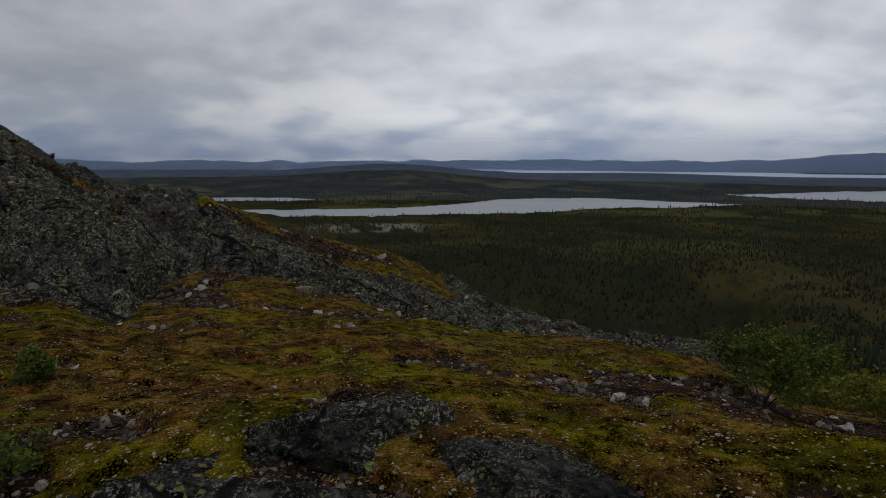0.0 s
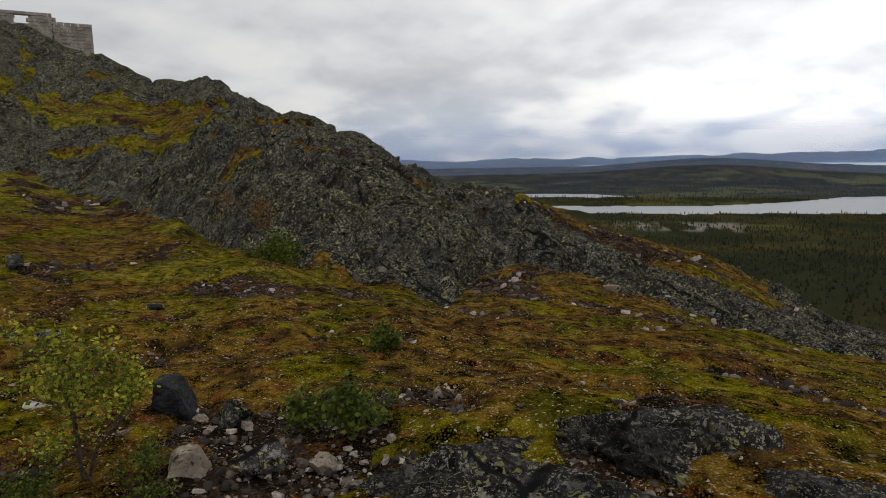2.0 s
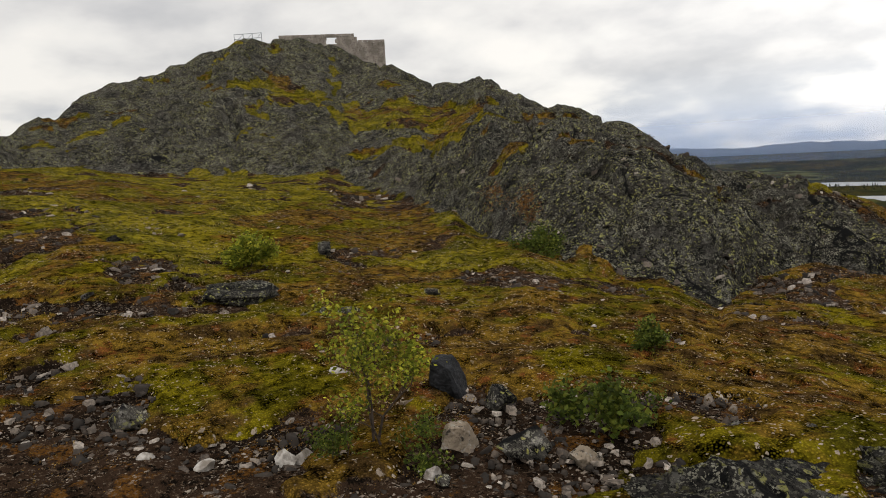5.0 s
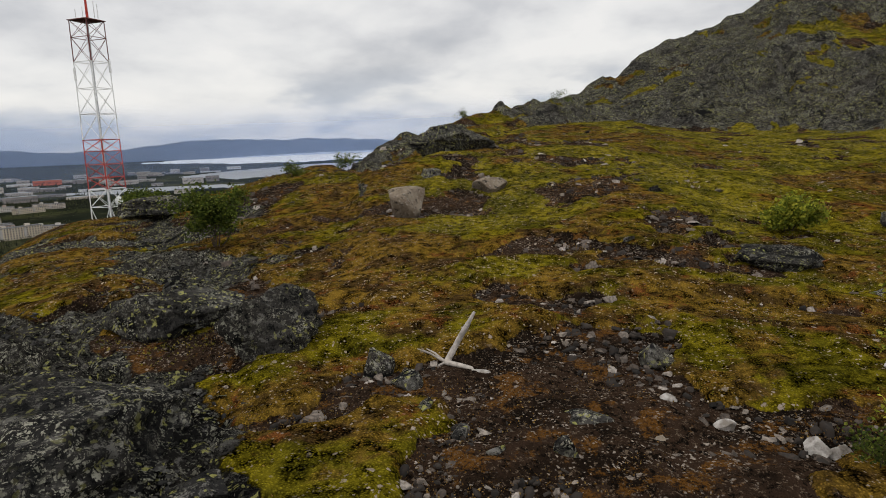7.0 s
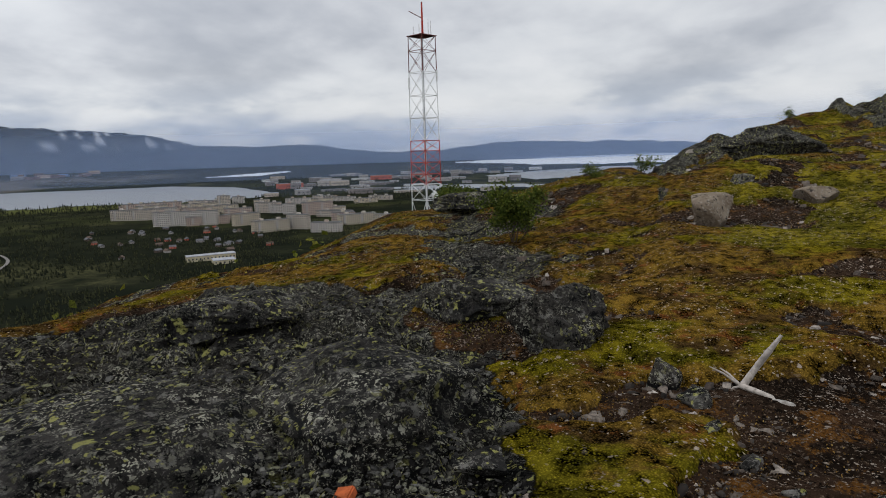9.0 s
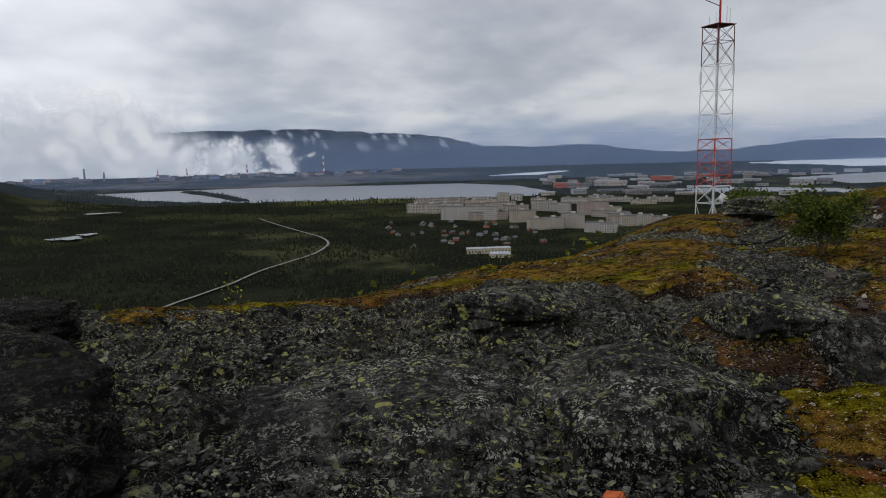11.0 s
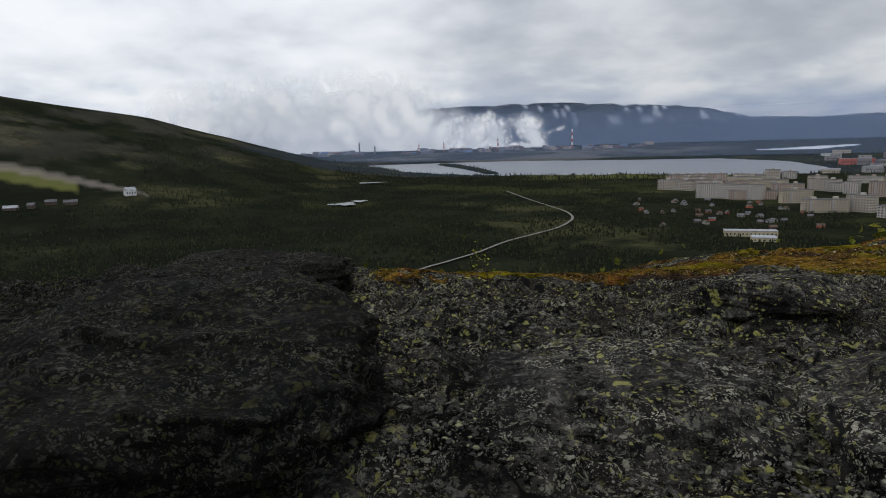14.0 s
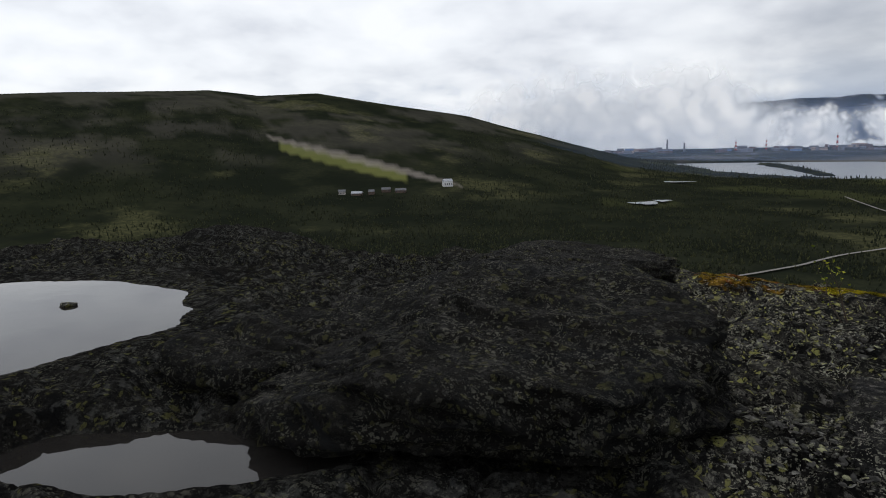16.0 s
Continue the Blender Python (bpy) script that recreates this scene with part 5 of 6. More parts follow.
def radio_mast():
    cx, cy = spot(-123.75, 90)
    foot = level(cx, cy)
    mast = new("radio_mast")
    mast.matrix_world = pose(cx, cy, foot - 0.3, 0, 0, 78)
    top = 17.45 - foot + 0.3
    legs0, legs1 = 1.52, 1.30

    def corner(k, z):
        w = legs0 + (legs1 - legs0) * z / top
        return Vector((w * (1, 1, -1, -1)[k], w * (1, -1, -1, 1)[k], z))

    drops = (0.0, 2.0, 4.8, 7.9, 10.9, 14.0, 15.4, 17.0, 18.6, 20.0, 22.2)
    levels = [top - v for v in drops if top - v > 0.5] + [0.0]
    for i in range(len(levels) - 1):
        z1, z0 = levels[i], levels[i + 1]
        paint = MAST_DARK if i < 2 else MAST_RED if 5 <= i <= 8 else MAST_WHITE
        name = "mast_section"
        section = new(name)
        section.parent = mast
        for k in range(4):
            part("leg", tubes_mesh("leg", [(corner(k, z0)[:], corner(k, z1)[:], 0.065, 0.065)], 6), paint, section)
            n = (k + 1) % 4
            part("girt", tubes_mesh("girt", [(corner(k, z1)[:], corner(n, z1)[:], 0.042, 0.042)], 4), paint, section)
            bars = [(corner(k, z0)[:], corner(n, z1)[:], 0.033, 0.033), (corner(n, z0)[:], corner(k, z1)[:], 0.033, 0.033)]
            part("brace", tubes_mesh("brace", bars, 4), paint, section)
        tagged(section, "red painted section" if paint is MAST_RED else "white painted section" if paint is MAST_WHITE else "dark top section")
    part("ladder", tubes_mesh("ladder", [((-0.2, 0, 0), (-0.2, 0, top), 0.03, 0.03), ((0.2, 0, 0), (0.2, 0, top), 0.03, 0.03), ((0, 0.15, 0), (0, 0.15, top), 0.07, 0.07)], 4), plain("galvanised", (0.45, 0.46, 0.47), 0.5, 0.2, 4, 0.4), mast)
    for z, w in ((top, 1.12),):
        bm = bmesh.new()
        bmesh.ops.create_cube(bm, size=1.0, matrix=Matrix.Translation((0, 0, z)) @ Matrix.Diagonal((2 * legs1 * w, 2 * legs1 * w, 0.09, 1)))
        part("platform", bm, MAST_DARK, mast, "dark steel grating platform")
    part("antenna_pole", tubes_mesh("antenna_pole", [((0.2, 0, top), (0.2, 0, top + 4.4), 0.16, 0.10)], 8), MAST_RED, mast)
    part("antenna_arm", tubes_mesh("antenna_arm", [((0.2, 0, top + 2.3), (-1.2, -1.1, top + 3.3), 0.07, 0.05)], 6), MAST_DARK, mast)
    for dx, dy, h in ((1.2, 0.6, 1.9), (1.5, -0.2, 2.0), (0.9, -1.3, 1.3), (-0.6, -0.9, 1.2)):
        part("whip_antenna", tubes_mesh("whip_antenna", [((dx, dy, top), (dx, dy, top + h), 0.05, 0.04)], 5), MAST_WHITE, mast)
    for k, z in ((0, top - 6), (1, top - 9.5), (2, top - 7), (3, top - 17)):
        c = corner(k, z)
        part("panel_antenna", tubes_mesh("panel_antenna", [((c * 1.0)[:], (c + Vector((0, 0, 1.5)))[:], 0.14, 0.14)], 6), MAST_WHITE, mast)
    bm = bmesh.new()
    bmesh.ops.create_cone(bm, cap_ends=True, segments=24, radius1=0.62, radius2=0.5, depth=0.35, matrix=Matrix.Translation((legs0 * 0.95, 0.3, top - 21.6)) @ Matrix.Rotation(radians(90), 4, "Y"))
    part("dish", bm, MAST_WHITE, mast, "white drum dish antenna")
    return tagged(mast, "red and white steel lattice radio mast beyond the crest", "radio mast")


radio_mast()


# ---------------------------------------------------------------- ruin and rail on the summit
def masonry():
    p = Paint("pale_masonry")
    c = p.mix(p.step(p.noise(1.3, 5, 0.6), 0.35, 0.65), (0.20, 0.175, 0.15), (0.34, 0.30, 0.26))
    c = p.mix(p.step(p.noise(7, 4), 0.5, 0.7), c, (0.13, 0.11, 0.095))
    return p.done(c, 0.9, p.bump(p.noise(9, 5), 0.05))


MASONRY = masonry()


def course_wall(length, high, thick, seed, hole=None, ragged=0.25):
    """A wall of squared blocks in courses, with a worn top and an opening (from, to, bottom, top)."""
    rng = random.Random(seed)
    bm = bmesh.new()

    def block(x0, x1, y, z0, z1, t):
        bmesh.ops.create_cube(bm, size=1.0, matrix=Matrix.Translation(((x0 + x1) / 2, y, (z0 + z1) / 2)) @ Matrix.Diagonal((x1 - x0, t, z1 - z0, 1)))

    z, row = 0.0, 0
    while z < high - 0.05:
        h = min(rng.uniform(0.22, 0.30), high - z)
        x = -0.25 * (row % 2)
        while x < length:
            w = rng.uniform(0.38, 0.62)
            x0, x1 = max(x, 0) + 0.012, min(x + w, length) - 0.012
            free = hole and x1 > hole[0] and x0 < hole[1] and z + h > hole[2] and z < hole[3]
            worn = z + h > high - ragged and rng.random() < 0.35
            if x1 - x0 > 0.05 and not free and not worn:
                block(x0, x1, rng.uniform(-0.02, 0.02), z + 0.01, z + h - 0.01, thick)
            x += w
        z += h
        row += 1
    core = high - max(ragged, 0.1) - 0.2
    if hole:
        block(0.05, hole[0] - 0.3, 0, 0, core, thick * 0.8)
        block(hole[1] + 0.3, length - 0.05, 0, 0, core, thick * 0.8)
        block(hole[0] - 0.3, hole[1] + 0.3, 0, 0, hole[2] - 0.1, thick * 0.8)
    else:
        block(0.05, length - 0.05, 0, 0, core, thick * 0.8)
    return bm


def stone_ruin():
    ax, ay = spot(-63.9, 62.5)
    bx, by = spot(-55.0, 62.0)
    turn = math.degrees(math.atan2(by - ay, bx - ax))
    length = math.hypot(bx - ax, by - ay)
    ruin = new("stone_ruin")
    ruin.matrix_world = pose(ax, ay, 10.55, 0, 0, turn)
    part("wall", course_wall(length * 0.71, 3.35, 0.5, 1, (4.55, 4.95, 2.55, 2.98), 0.0), MASONRY, ruin)
    w = part("wall", course_wall(length * 0.29, 2.75, 0.5, 2, None, 0.0), MASONRY, ruin)
    w.matrix_local = pose(length * 0.71, 0, 0)
    for x, h, k in ((0.25, 3.2, 3), (length * 0.71, 3.2, 4), (length - 0.25, 2.6, 5)):
        s = part("side_wall", course_wall(5.0, h, 0.5, k, None, 0.3), MASONRY, ruin)
        s.matrix_local = pose(x, 0.28, 0, 0, 0, 90)
    s = part("back_wall", course_wall(length, 2.4, 0.5, 9, None, 0.3), MASONRY, ruin)
    s.matrix_local = pose(0, 5.6, 0)
    return tagged(ruin, "roofless ruin of pale squared stone on the summit", "ruin")


stone_ruin()


def summit_rail():
    steel = plain("rail_steel", (0.30, 0.33, 0.36), 0.5, 0.2, 5, 0.3)
    ax, ay = spot(-67.5, 63)
    bx, by = spot(-65.3, 62)
    rail = new("railing")
    rail.matrix_world = pose(ax, ay, level(ax, ay) - 0.25, 0, 0, math.degrees(math.atan2(by - ay, bx - ax)))
    length = math.hypot(bx - ax, by - ay)
    for k in range(4):
        x = length * k / 3
        part("post", tubes_mesh("post", [((x, 0, -0.5), (x, 0, 1.15), 0.03, 0.03)], 6), steel, rail)
    for z in (1.12, 0.7, 0.3):
        part("rail", tubes_mesh("rail", [((0, 0, z), (length, 0, z), 0.025, 0.025)], 6), steel, rail)
    for k in range(3):
        part("brace", tubes_mesh("brace", [((length * k / 3, 0, 0.3), (length * (k + 1) / 3, 0, 1.12), 0.018, 0.018)], 5), steel, rail)
    return tagged(rail, "thin grey steel railing beside the ruin", "railing")


summit_rail()


# ---------------------------------------------------------------- woods
def conifers(name, count, d0, d1, a0, a1, low, high, material, label, seed, keep):
    rng = np.random.default_rng(seed)
    x, y, d = scatter(count, d0, d1, a0, a1, rng)
    z, rock, deep = land(x, y)
    ok = keep(x, y, rng.random(count)) & (deep <= 0)
    x, y, z, d = x[ok], y[ok], z[ok], d[ok]
    n, sides = len(x), 5
    h = low + (high - low) * rng.random(n) ** 1.5
    v, tri = [], []
    for tier, (z0, z1, r) in enumerate(((0.06, 0.66, 0.24), (0.42, 1.0, 0.15))):
        t = np.arange(sides) * 2 * np.pi / sides + tier
        rad = r * (0.75 + 0.5 * rng.random((n, sides)))
        ring = np.stack([rad * np.cos(t), rad * np.sin(t), z0 + 0.08 * (rng.random((n, sides)) - 0.5)], -1)
        apex = np.stack([0.03 * rng.normal(size=n), 0.03 * rng.normal(size=n), np.full(n, z1)], -1)[:, None]
        b = tier * (sides + 1)
        v += [ring, apex]
        tri += [(b + k, b + (k + 1) % sides, b + sides) for k in range(sides)]
    v = np.concatenate(v, 1) * h[:, None, None] + np.stack([x, y, z - 0.02 * h], 1)[:, None]
    faces = np.array(tri)[None] + (np.arange(n) * v.shape[1])[:, None, None]
    me = mesh_from(name, v.reshape(-1, 3), faces.reshape(-1, 3))
    me.materials.append(material)
    return tagged(new(name, me), label, "trees", kind="stuff")


def broadleaves(name, count, d0, d1, a0, a1, low, high, material, label, seed, keep):
    """Birch scrub: each crown a loose heap of leaf clumps."""
    rng = np.random.default_rng(seed)
    x, y, d = scatter(count, d0, d1, a0, a1, rng)
    z, rock, deep = land(x, y)
    ok = keep(x, y, rng.random(count)) & (deep <= 0)
    x, y, z, d = x[ok], y[ok], z[ok], d[ok]
    n, m = len(x), 34
    h = low + (high - low) * rng.random(n)
    c = rng.normal(size=(n, m, 3)) * np.array([0.2, 0.2, 0.2]) + np.array([0, 0, 0.58])
    c = c * h[:, None, None] + np.stack([x, y, z], 1)[:, None]
    size = np.repeat(0.17 * h, m)
    me = leaves_mesh(name, c.reshape(-1, 3), size, rng)
    me.materials.append(material)
    return tagged(new(name, me), label, "trees", kind="stuff")


SPRUCE = leaf_material("spruce", (0.0112, 0.0144, 0.0088), (0.028, 0.032, 0.0152), (0.0528, 0.0552, 0.0232))
SCRUB = leaf_material("birch_scrub", (0.05, 0.06, 0.008), (0.10, 0.11, 0.014), (0.18, 0.17, 0.022))


def cleared(x, y):
    """Road, built-up land, meadows and the ski slope keep free of trees."""
    d, a = np.hypot(x, y), bearing(x, y)
    town = (a > -150) & (a < -124) & (d > 1030) & (d < 1450) & (grain(x, y, 40, 102) > -0.2)
    works = (a > -200) & (a < -140) & (d > 2700)
    lane = (a + 210.2) / 16.0
    slope = (lane > -0.02) & (lane < 1.05) & (d > 1000) & (d < 2300)
    road = np.full(x.shape, False)
    for (a0, d0), (a1, d1) in zip(ROAD[:-1], ROAD[1:]):
        (px, py), (qx, qy) = spot(a0, d0), spot(a1, d1)
        t = np.clip(((x - px) * (qx - px) + (y - py) * (qy - py)) / ((qx - px) ** 2 + (qy - py) ** 2), 0, 1)
        road |= np.hypot(x - px - t * (qx - px), y - py - t * (qy - py)) < 5
    return town | works | slope | road


ROAD = ((-176, 430), (-172.8, 464), (-170.5, 487), (-168, 516), (-165.4, 552), (-162.8, 608), (-160.2, 656), (-158.1, 707), (-157.0, 782), (-157.6, 856), (-159.1, 933), (-161.1, 1057), (-162.9, 1219))
conifers("spruce_wood", 38000, 70, 1500, -14, 38, 2.5, 5.5, SPRUCE, "dark spruce forest between the hill and the lake", 15, lambda x, y, r: (grain(x, y, 60, 96) + 0.6 * grain(x, y, 22, 97) > -0.35) & (np.hypot(x, y) > 150 + 0 * x) | (r < 0.12))
conifers("spruce_wood", 42000, 330, 1700, -232, -124, 2.5, 5.5, SPRUCE, "dark spruce forest on the valley floor", 16, lambda x, y, r: ~cleared(x, y) & (grain(x, y, 70, 98) + 0.6 * grain(x, y, 24, 99) > -0.55))
conifers("spruce_wood", 5000, 1500, 3400, -20, 38, 5, 9, SPRUCE, "distant spruce forest round the lakes", 17, lambda x, y, r: r < 0.9)
conifers("spruce_wood", 7000, 1450, 3300, -178, -120, 5, 9, SPRUCE, "thin woods on the valley floor", 18, lambda x, y, r: ~cleared(x, y))
broadleaves("birch_scrub", 2600, 38, 260, -2, 40, 1.0, 2.6, SCRUB, "green birch scrub on the hillside", 19, lambda x, y, r: grain(x, y, 14, 101) > -0.25)
broadleaves("birch_scrub", 700, 45, 330, -232, -128, 1.5, 4, SCRUB, "green birch scrub on the hillside", 20, lambda x, y, r: r < 1)


# ---------------------------------------------------------------- road, town, works
def build_road():
    p = Paint("pale_road")
    m = p.done(p.mix(p.noise(0.3, 4), (0.12, 0.11, 0.10), (0.20, 0.19, 0.175)), 0.9)
    pts = [Vector((*spot(a, d), 0)) for a, d in ROAD]
    line = []
    for i in range(len(pts) - 1):
        p0, p1, p2, p3 = pts[max(i - 1, 0)], pts[i], pts[i + 1], pts[min(i + 2, len(pts) - 1)]
        for k in range(8):
            t = k / 8
            line.append(0.5 * (2 * p1 + (p2 - p0) * t + (2 * p0 - 5 * p1 + 4 * p2 - p3) * t * t + (3 * p1 - p0 - 3 * p2 + p3) * t ** 3))
    verts = []
    for i, q in enumerate(line):
        d = (line[min(i + 1, len(line) - 1)] - line[max(i - 1, 0)]).normalized()
        s = Vector((-d.y, d.x, 0)) * 1.6
        zz = level(q.x, q.y) + 1.4
        verts += [(*(q + s)[:2], zz), (*(q - s)[:2], zz)]
    faces = [(2 * i, 2 * i + 1, 2 * i + 3, 2 * i + 2) for i in range(len(line) - 1)]
    me = mesh_from("road", verts, faces)
    me.materials.append(m)
    tagged(new("road", me), "pale gravel road winding through the forest", "road", kind="structure")


build_road()
PANEL = [plain("panel_wall", c, 0.8, 0.12, 0.15) for c in ((0.44, 0.385, 0.32), (0.48, 0.44, 0.39), (0.40, 0.31, 0.255), (0.45, 0.385, 0.29))]
ROOFING = plain("felt_roof", (0.11, 0.11, 0.115), 0.9, 0.25, 0.2)
GLASS = plain("dark_panes", (0.055, 0.06, 0.07), 0.25, 0.2, 0.5)
BALCONY = plain("balcony_panel", (0.348, 0.33, 0.312), 0.8, 0.15, 0.3)


def boxes(items):
    bm = bmesh.new()
    for x, y, z, w, d, h in items:
        bmesh.ops.create_cube(bm, size=1.0, matrix=Matrix.Translation((x, y, z + h / 2)) @ Matrix.Diagonal((w, d, h, 1)))
    return bm


def apartment_block(a, dist, width, high, k):
    x, y = spot(a, dist)
    ob = new("apartment_block")
    ob.matrix_world = pose(x, y, level(x, y) - 0.5, 0, 0, -a + (-28, -18, 10, 24)[k % 4])
    deep = 13.0
    part("wall", boxes([(0, 0, 0, width, deep, high + 1)]), PANEL[k % 4], ob)
    items = [(0, 0, high + 1, width + 0.6, deep + 0.6, 0.7)]
    n = max(1, int(width / 22))
    part("roof", boxes(items), ROOFING, ob)
    part("roof_hut", boxes([(-width / 2 + (i + 0.5) * width / n, 1.5, high + 1.7, 5, 4, 2.4) for i in range(n)]), PANEL[(k + 1) % 4], ob)["kind"] = "stuff"
    floors, cols = max(3, int(high / 2.8)), max(4, int(width / 3.1))
    panes = []
    for f in range(floors):
        z = 1.6 + f * high / floors
        for c in range(cols):
            px = -width / 2 + (c + 0.5) * width / cols
            panes += [(px, -deep / 2 - 0.02, z, 1.6, 0.12, 1.6), (px, deep / 2 + 0.02, z, 1.6, 0.12, 1.6)]
        for c in range(4):
            py = -deep / 2 + (c + 0.5) * deep / 4
            panes += [(-width / 2 - 0.02, py, z, 0.12, 1.5, 1.5), (width / 2 + 0.02, py, z, 0.12, 1.5, 1.5)]
    part("window", boxes(panes), GLASS, ob, "rows of dark windows")["kind"] = "stuff"
    part("balcony", boxes([(-width / 2 + (i + 0.25) * width / n, s * (deep / 2 + 0.6), 3, 2.8, 1.2, high - 3) for i in range(n) for s in (-1, 1)]), BALCONY, ob)["kind"] = "stuff"
    return tagged(ob, "pale concrete panel apartment block with rows of windows", "apartment block", "apartment blocks")


BLOCKS = (
    (-148.4, 1210, 65, 17), (-144.3, 1050, 95, 21), (-146.7, 1433, 110, 14), (-143.2, 1312, 61, 16), (-141.2, 1437, 24, 22), (-140, 1518, 24, 14), (-140.1, 1117, 44, 17), (-139.5, 1000, 40, 17),
    (-137.6, 1212, 48, 18), (-135.8, 1154, 20, 18), (-133.4, 1120, 52, 21), (-137.5, 890, 50, 15), (-135.1, 907, 30, 19), (-132.7, 852, 40, 12), (-131.2, 973, 34, 14), (-130.1, 936, 54, 14), (-128, 974, 44, 9),
)
for k, row in enumerate(BLOCKS):
    apartment_block(*row, k)
rng = random.Random(77)
for k in range(22):
    apartment_block(rng.uniform(-149, -127.5), rng.uniform(1000, 1480), rng.uniform(22, 70), rng.choice((9, 12, 12, 14)), k + 3)


def low_house(name, a, dist, w, d, h, turn, wall, roof, label, category, group, pitched=True):
    x, y = spot(a, dist)
    ob = new(name)
    ob.matrix_world = pose(x, y, level(x, y) - 0.3, 0, 0, turn - a)
    part("wall", boxes([(0, 0, 0, w, d, h)]), wall, ob)
    bm = bmesh.new()
    if pitched:
        e = 0.4
        vs = [bm.verts.new(p) for p in ((-w / 2 - e, -d / 2 - e, h - 0.1), (w / 2 + e, -d / 2 - e, h - 0.1), (w / 2 + e, d / 2 + e, h - 0.1), (-w / 2 - e, d / 2 + e, h - 0.1), (-w / 2 - e, 0, h + d * 0.4), (w / 2 + e, 0, h + d * 0.4))]
        for f in ((0, 1, 5, 4), (2, 3, 4, 5), (0, 4, 3), (1, 2, 5), (3, 2, 1, 0)):
            bm.faces.new([vs[i] for i in f])
    else:
        bmesh.ops.create_cube(bm, size=1.0, matrix=Matrix.Translation((0, 0, h + 0.2)) @ Matrix.Diagonal((w + 0.6, d + 0.6, 0.5, 1)))
    part("roof", bm, roof, ob)
    n = max(2, int(w / 3.5))
    part("window", boxes([(-w / 2 + (i + 0.5) * w / n, -d / 2 - 0.03, h * 0.35, 1.3, 0.1, h * 0.3) for i in range(n)]), GLASS, ob)["kind"] = "stuff"
    return tagged(ob, label, category, group)


def stand(a, degrees):
    """Distance at which the land, seen from the top, rises to that angle."""
    d = np.linspace(600, 2600, 1000)
    z = land(*(d * v for v in spot(a, 1.0)))[0]
    return float(d[np.argmax(np.degrees(np.arctan2(z - EYE_Z, d)) > degrees)])


WHITE_WALL = plain("white_wall", (0.55, 0.55, 0.54), 0.7, 0.15, 0.3)
YELLOW_WALL = plain("yellow_wall", (0.42, 0.37, 0.25), 0.8, 0.15, 0.3)
RED_WALL = plain("red_wall", (0.42, 0.12, 0.08), 0.8, 0.2, 0.3)
TIMBER = plain("dark_timber", (0.10, 0.075, 0.06), 0.85, 0.3, 0.4)
TIN = plain("tin_roof", (0.30, 0.31, 0.33), 0.8, 0.2, 0.3)
DULL = [plain("town_wall", c, 0.8, 0.2, 0.1) for c in ((0.30, 0.28, 0.26), (0.22, 0.20, 0.19), (0.38, 0.35, 0.32))]
BLUE_WALL = plain("blue_cladding", (0.16, 0.24, 0.42), 0.6, 0.2, 0.2)
low_house("school", -142.6, 668, 46, 12, 5.5, 8, YELLOW_WALL, TIN, "long low yellow building at the forest edge", "building", "town buildings", False)
low_house("school", -141.6, 640, 20, 16, 4, 8, YELLOW_WALL, TIN, "long low yellow building at the forest edge", "building", "town buildings", False)
low_house("ski_hut", 165.4, stand(165.4, -3.55), 15, 10, 9, 20, WHITE_WALL, TIN, "white gabled building below the ski slope", "house", "ski huts")
for k in range(5):
    low_house("ski_hut", 156.0 + k * 1.3, stand(156.0 + k * 1.3, -4.0 + rng.uniform(-0.12, 0.1)), rng.uniform(8, 18), 8, rng.uniform(3, 5), rng.uniform(-30, 30), rng.choice((TIMBER, DULL[0], TIMBER)), rng.choice((TIN, ROOFING, TIN)), "small lodge at the foot of the ski slope", "house", "ski huts")
for k in range(44):
    low_house("cottage", rng.uniform(-152, -137), rng.uniform(720, 1010), rng.uniform(5, 8), 5, 2.6, rng.uniform(0, 180), rng.choice((TIMBER, TIMBER, DULL[0], RED_WALL, DULL[1])), rng.choice((ROOFING, ROOFING, TIMBER)), "small garden cottage among trees", "house", "garden cottages")
for k in range(85):
    a, d = rng.uniform(-138, -112), rng.uniform(1650, 3300)
    if float(lake_depth(*(np.array([v]) for v in spot(a, d)))[0]) > 0:
        continue
    w, h = rng.uniform(25, 90), rng.choice((6, 8, 10, 14, 18))
    low_house("town_building", a, d, w, rng.uniform(14, 26), h, rng.uniform(-25, 25), rng.choice((*DULL, *DULL, WHITE_WALL, RED_WALL if k % 5 == 0 else PANEL[0])), rng.choice((TIN, ROOFING, TIN)), "pale flat-roofed building of the distant town", "building", "town buildings", False)


def small_water(a, d, half, deep, label):
    x, y = spot(a, d)
    n = 40
    verts = [(0, 0, 0)]
    for i in range(n):
        t = 2 * math.pi * i / n
        r = 1 + 0.25 * math.sin(3 * t + a) + 0.12 * math.sin(7 * t)
        verts.append((half * r * math.cos(t), deep * r * math.sin(t), 0))
    bm = bmesh.new()
    vs = [bm.verts.new(v) for v in verts]
    for i in range(n):
        bm.faces.new((vs[0], vs[1 + i], vs[1 + (i + 1) % n]))
    ob = part("pond", bm, LAKE)
    ob.matrix_world = pose(x, y, level(x, y) + 2.6, 0, 0, -a)
    tagged(ob, label, "water", "forest ponds", "structure")


small_water(-177.4, 1000, 20, 22, "small bright pond in a forest clearing")
small_water(-176.0, 1040, 12, 14, "small bright pond in a forest clearing")
small_water(-175.0, 1400, 30, 14, "small bright pond in a forest clearing")


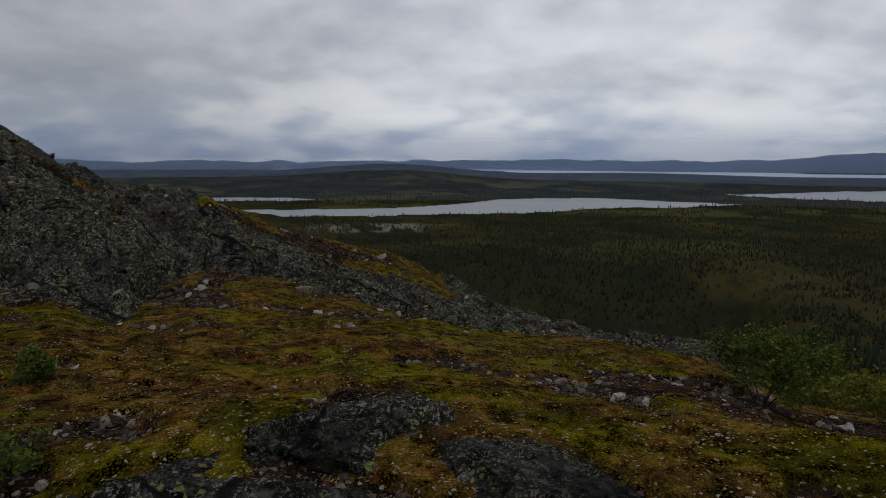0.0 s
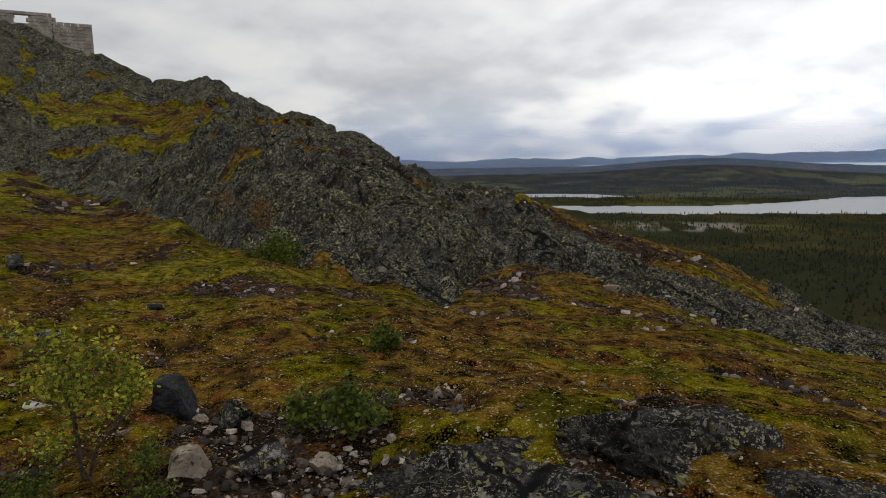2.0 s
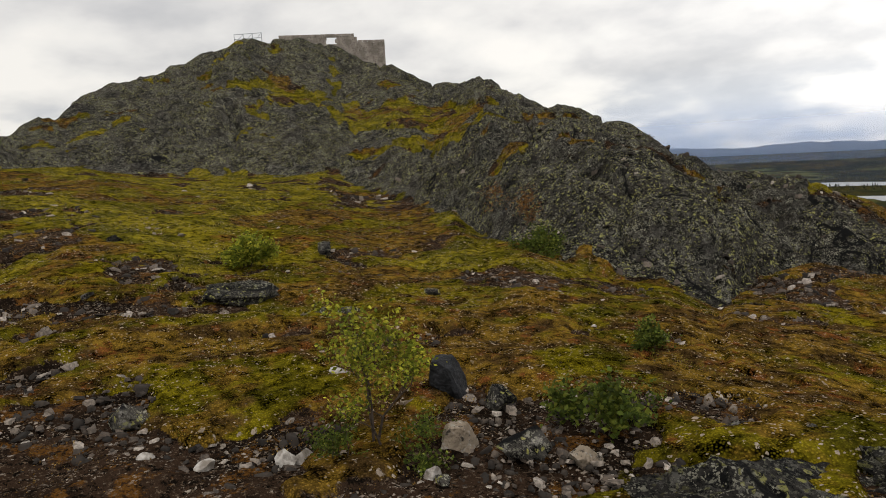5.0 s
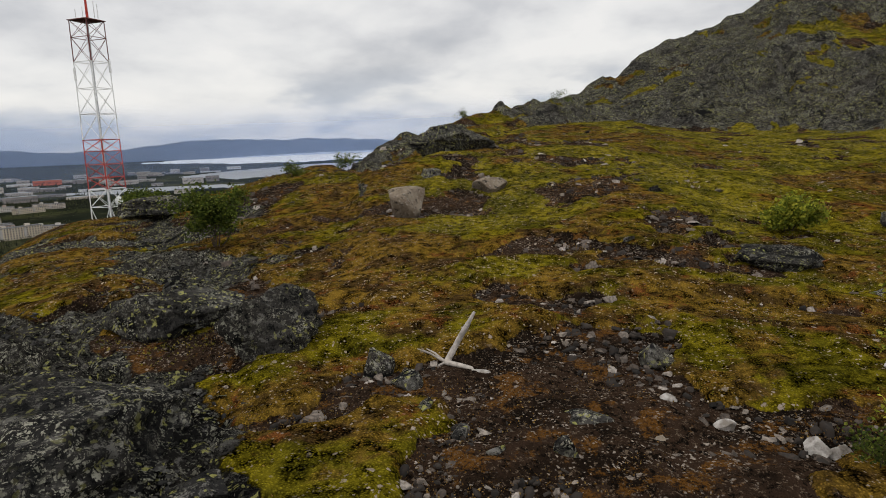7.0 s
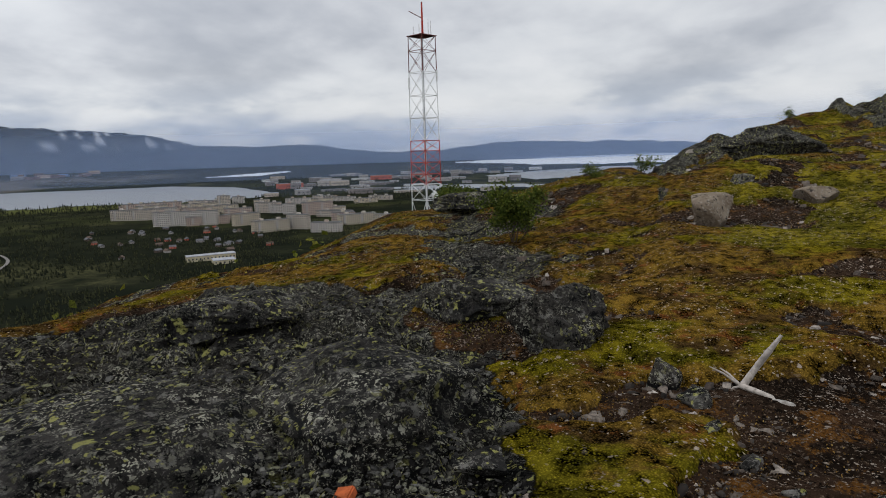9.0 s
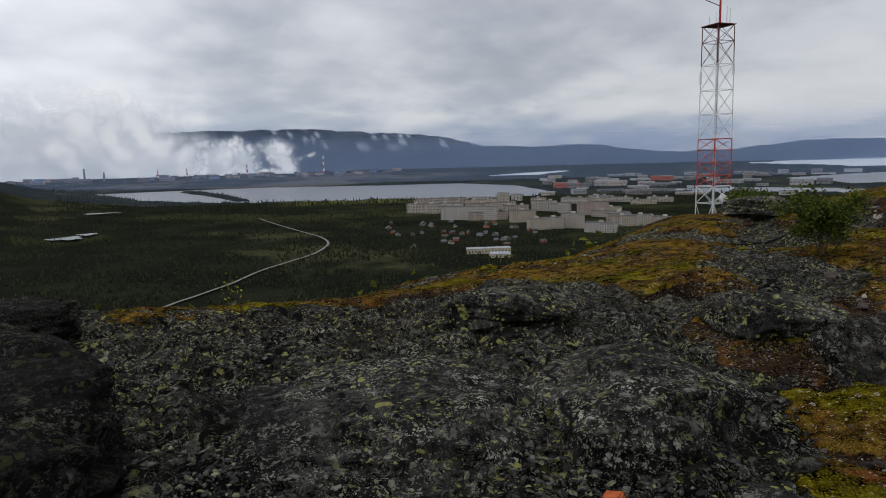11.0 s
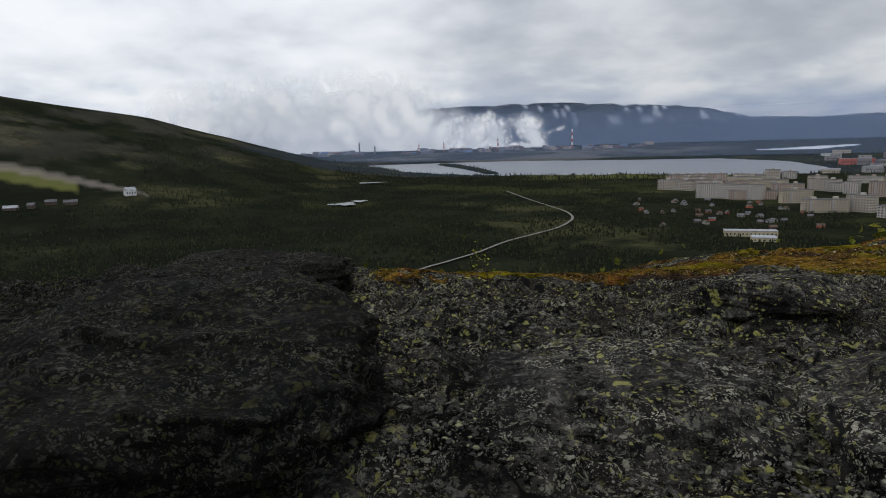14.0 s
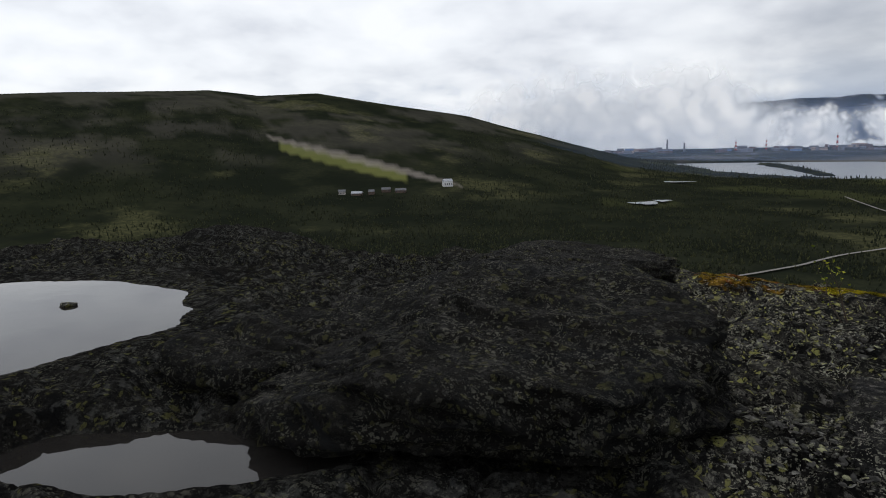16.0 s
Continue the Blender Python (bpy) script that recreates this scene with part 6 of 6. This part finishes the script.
def works():
    RUST = plain("rusty_cladding", (0.16, 0.11, 0.10), 0.8, 0.3, 0.05)
    GREYC = plain("grey_cladding", (0.20, 0.20, 0.22), 0.7, 0.25, 0.05)
    r = random.Random(5)
    for k in range(95):
        a = r.uniform(-181, -150)
        d = r.uniform(4130, 4520)
        low_house("factory_hall", a, d, r.uniform(15, 80), r.uniform(15, 40), r.uniform(6, 22), r.uniform(-8, 8), r.choice((RUST, GREYC, RUST, RUST, GREYC, PANEL[2], BLUE_WALL)), r.choice((ROOFING, TIN)), "large factory hall of the smelter below the smoke", "factory", "smelter halls", False)
    for a, d, h, w in ((-157.05, 4363, 122, 4.2), (-175.75, 4300, 78, 5), (-174.4, 4320, 55, 5), (-163.5, 4350, 90, 4), (-168.3, 4380, 66, 4), (-170.5, 4360, 60, 4)):
        x, y = spot(a, d)
        ob = new("factory_chimney")
        ob.matrix_world = pose(x, y, level(x, y))
        for i in range(6):
            bm = bmesh.new()
            z0, z1 = h * i / 6, h * (i + 1) / 6
            bmesh.ops.create_cone(bm, cap_ends=True, segments=14, radius1=w * (1.4 - 0.6 * i / 6), radius2=w * (1.4 - 0.6 * (i + 1) / 6), depth=z1 - z0, matrix=Matrix.Translation((0, 0, (z0 + z1) / 2)))
            part("shaft", bm, (MAST_WHITE if i % 2 else MAST_RED) if w < 4.5 else GREYC, ob)
        tagged(ob, "tall slender chimney of the smelter", "chimney", "smelter chimneys")


works()


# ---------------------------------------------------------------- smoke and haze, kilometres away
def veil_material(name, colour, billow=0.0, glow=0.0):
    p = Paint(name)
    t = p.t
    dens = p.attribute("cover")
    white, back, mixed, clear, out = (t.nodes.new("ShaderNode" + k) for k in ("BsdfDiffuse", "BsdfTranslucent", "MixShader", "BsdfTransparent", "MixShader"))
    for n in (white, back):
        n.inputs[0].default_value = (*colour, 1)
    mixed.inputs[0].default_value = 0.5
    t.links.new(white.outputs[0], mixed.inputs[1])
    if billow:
        # rolling heaps: soft at the rim, with an added glow painted brighter on their swellings
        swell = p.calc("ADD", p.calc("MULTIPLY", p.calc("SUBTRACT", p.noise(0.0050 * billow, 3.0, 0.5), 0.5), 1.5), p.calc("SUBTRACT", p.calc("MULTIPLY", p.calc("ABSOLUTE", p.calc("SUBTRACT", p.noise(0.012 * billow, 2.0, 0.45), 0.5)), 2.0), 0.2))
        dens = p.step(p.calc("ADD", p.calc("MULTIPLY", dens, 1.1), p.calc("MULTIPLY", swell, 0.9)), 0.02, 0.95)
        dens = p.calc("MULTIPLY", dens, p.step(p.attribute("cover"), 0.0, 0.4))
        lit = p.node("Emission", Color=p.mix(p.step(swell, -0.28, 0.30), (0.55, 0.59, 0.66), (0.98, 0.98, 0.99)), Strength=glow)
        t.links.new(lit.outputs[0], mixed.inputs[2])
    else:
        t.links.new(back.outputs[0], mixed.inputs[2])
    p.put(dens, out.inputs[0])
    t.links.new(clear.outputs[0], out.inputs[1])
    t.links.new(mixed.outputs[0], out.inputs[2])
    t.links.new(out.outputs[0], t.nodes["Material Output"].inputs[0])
    return p.m


def veil(name, a0, a1, d, e0, e1, na, ne, density, material, label, category, lean=0.0):
    a, e = np.meshgrid(np.linspace(a0, a1, na), np.linspace(e0, e1, ne), indexing="ij")
    s, r = np.radians(a), d + lean * (e - e0)
    me = mesh_from(name, np.stack([r * np.sin(s), r * np.cos(s), EYE_Z + r * np.tan(np.radians(e))], -1).reshape(-1, 3), grid_faces(na, ne, False))
    layer = me.attributes.new("cover", "FLOAT", "POINT")
    layer.data.foreach_set("value", np.clip(density(a, e), 0, 1).ravel().astype(np.float32))
    smooth(me)
    me.materials.append(material)
    ob = new(name, me)
    ob.visible_shadow = False
    return tagged(ob, label, category, kind="structure")


def bank(a, e):
    """Old smoke drifting to the left and up into the cloud."""
    old = ease(-197, -182, a) * (1 - ease(-169, -159.5, a + 0.9 * e)) * (1 - ease(2.0, 8.5, e)) * ease(-1.2, -0.5, e)
    return 0.88 * old + 0.5 * ease(-208, -196, a) * (1 - ease(-182, -168, a)) * (1 - ease(0.0, 5.0, e)) * ease(-1.2, -0.5, e)


def plumes(a, e):
    """Young smoke: three plumes that lean to the left, and the tail of the tall chimney."""
    young, up = 0 * a, e + 0.95
    for foot, bend, wide, top in ((-165.6, 0.1, 1.5, 3.4), (-163.3, 0.3, 1.1, 3.2), (-159.6, 0.75, 0.7, 3.3)):
        young = np.maximum(young, np.exp(-((a - foot + bend * up) / (wide + 0.32 * up)) ** 2) * (1 - ease(0.8, top, e)) * ease(-1.1, -0.85, e))
    low = 0.8 * np.exp(-((e + 0.55) / 0.35) ** 2) * ease(-166, -164, a) * (1 - ease(-160, -158.4, a))
    tail = 0.42 * np.exp(-((e - 0.95 + 0.30 * np.abs(a + 157.6)) / 0.26) ** 2) * ease(-161.0, -159.5, a) * (1 - ease(-157.7, -157.5, a))
    return np.maximum(np.maximum(young, low), tail)


# glow added to the smoke, to hold it as bright as the sky
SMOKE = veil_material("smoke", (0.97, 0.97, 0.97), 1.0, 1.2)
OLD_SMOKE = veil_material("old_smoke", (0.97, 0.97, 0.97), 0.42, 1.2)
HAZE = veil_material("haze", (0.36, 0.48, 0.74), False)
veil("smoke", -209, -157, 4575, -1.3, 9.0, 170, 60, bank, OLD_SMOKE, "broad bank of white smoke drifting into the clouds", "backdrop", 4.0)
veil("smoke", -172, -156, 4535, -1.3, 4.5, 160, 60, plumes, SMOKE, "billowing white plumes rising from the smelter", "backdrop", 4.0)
# tinted see-through sheets, added to paint the air's haze over what lies behind
veil("haze", -238, 42, 4660, -1.6, 4.5, 280, 20, lambda a, e: 0.47 * (1 - ease(1.4, 4.2, e)), HAZE, "thin blue sheet standing in for distant haze", "backdrop")
veil("haze", -238, 42, 3050, -2.4, 4.5, 280, 20, lambda a, e: 0.20 * (1 - ease(0.0, 2.5, e)), HAZE, "thin blue sheet standing in for distant haze", "backdrop")
veil("haze", -238, 42, 1700, -3.6, 1.0, 280, 20, lambda a, e: 0.07 * (1 - ease(-1.0, 0.8, e)) * ease(-238, -180, a + 0 * e) ** 0.5, HAZE, "thin blue sheet standing in for distant haze", "backdrop")
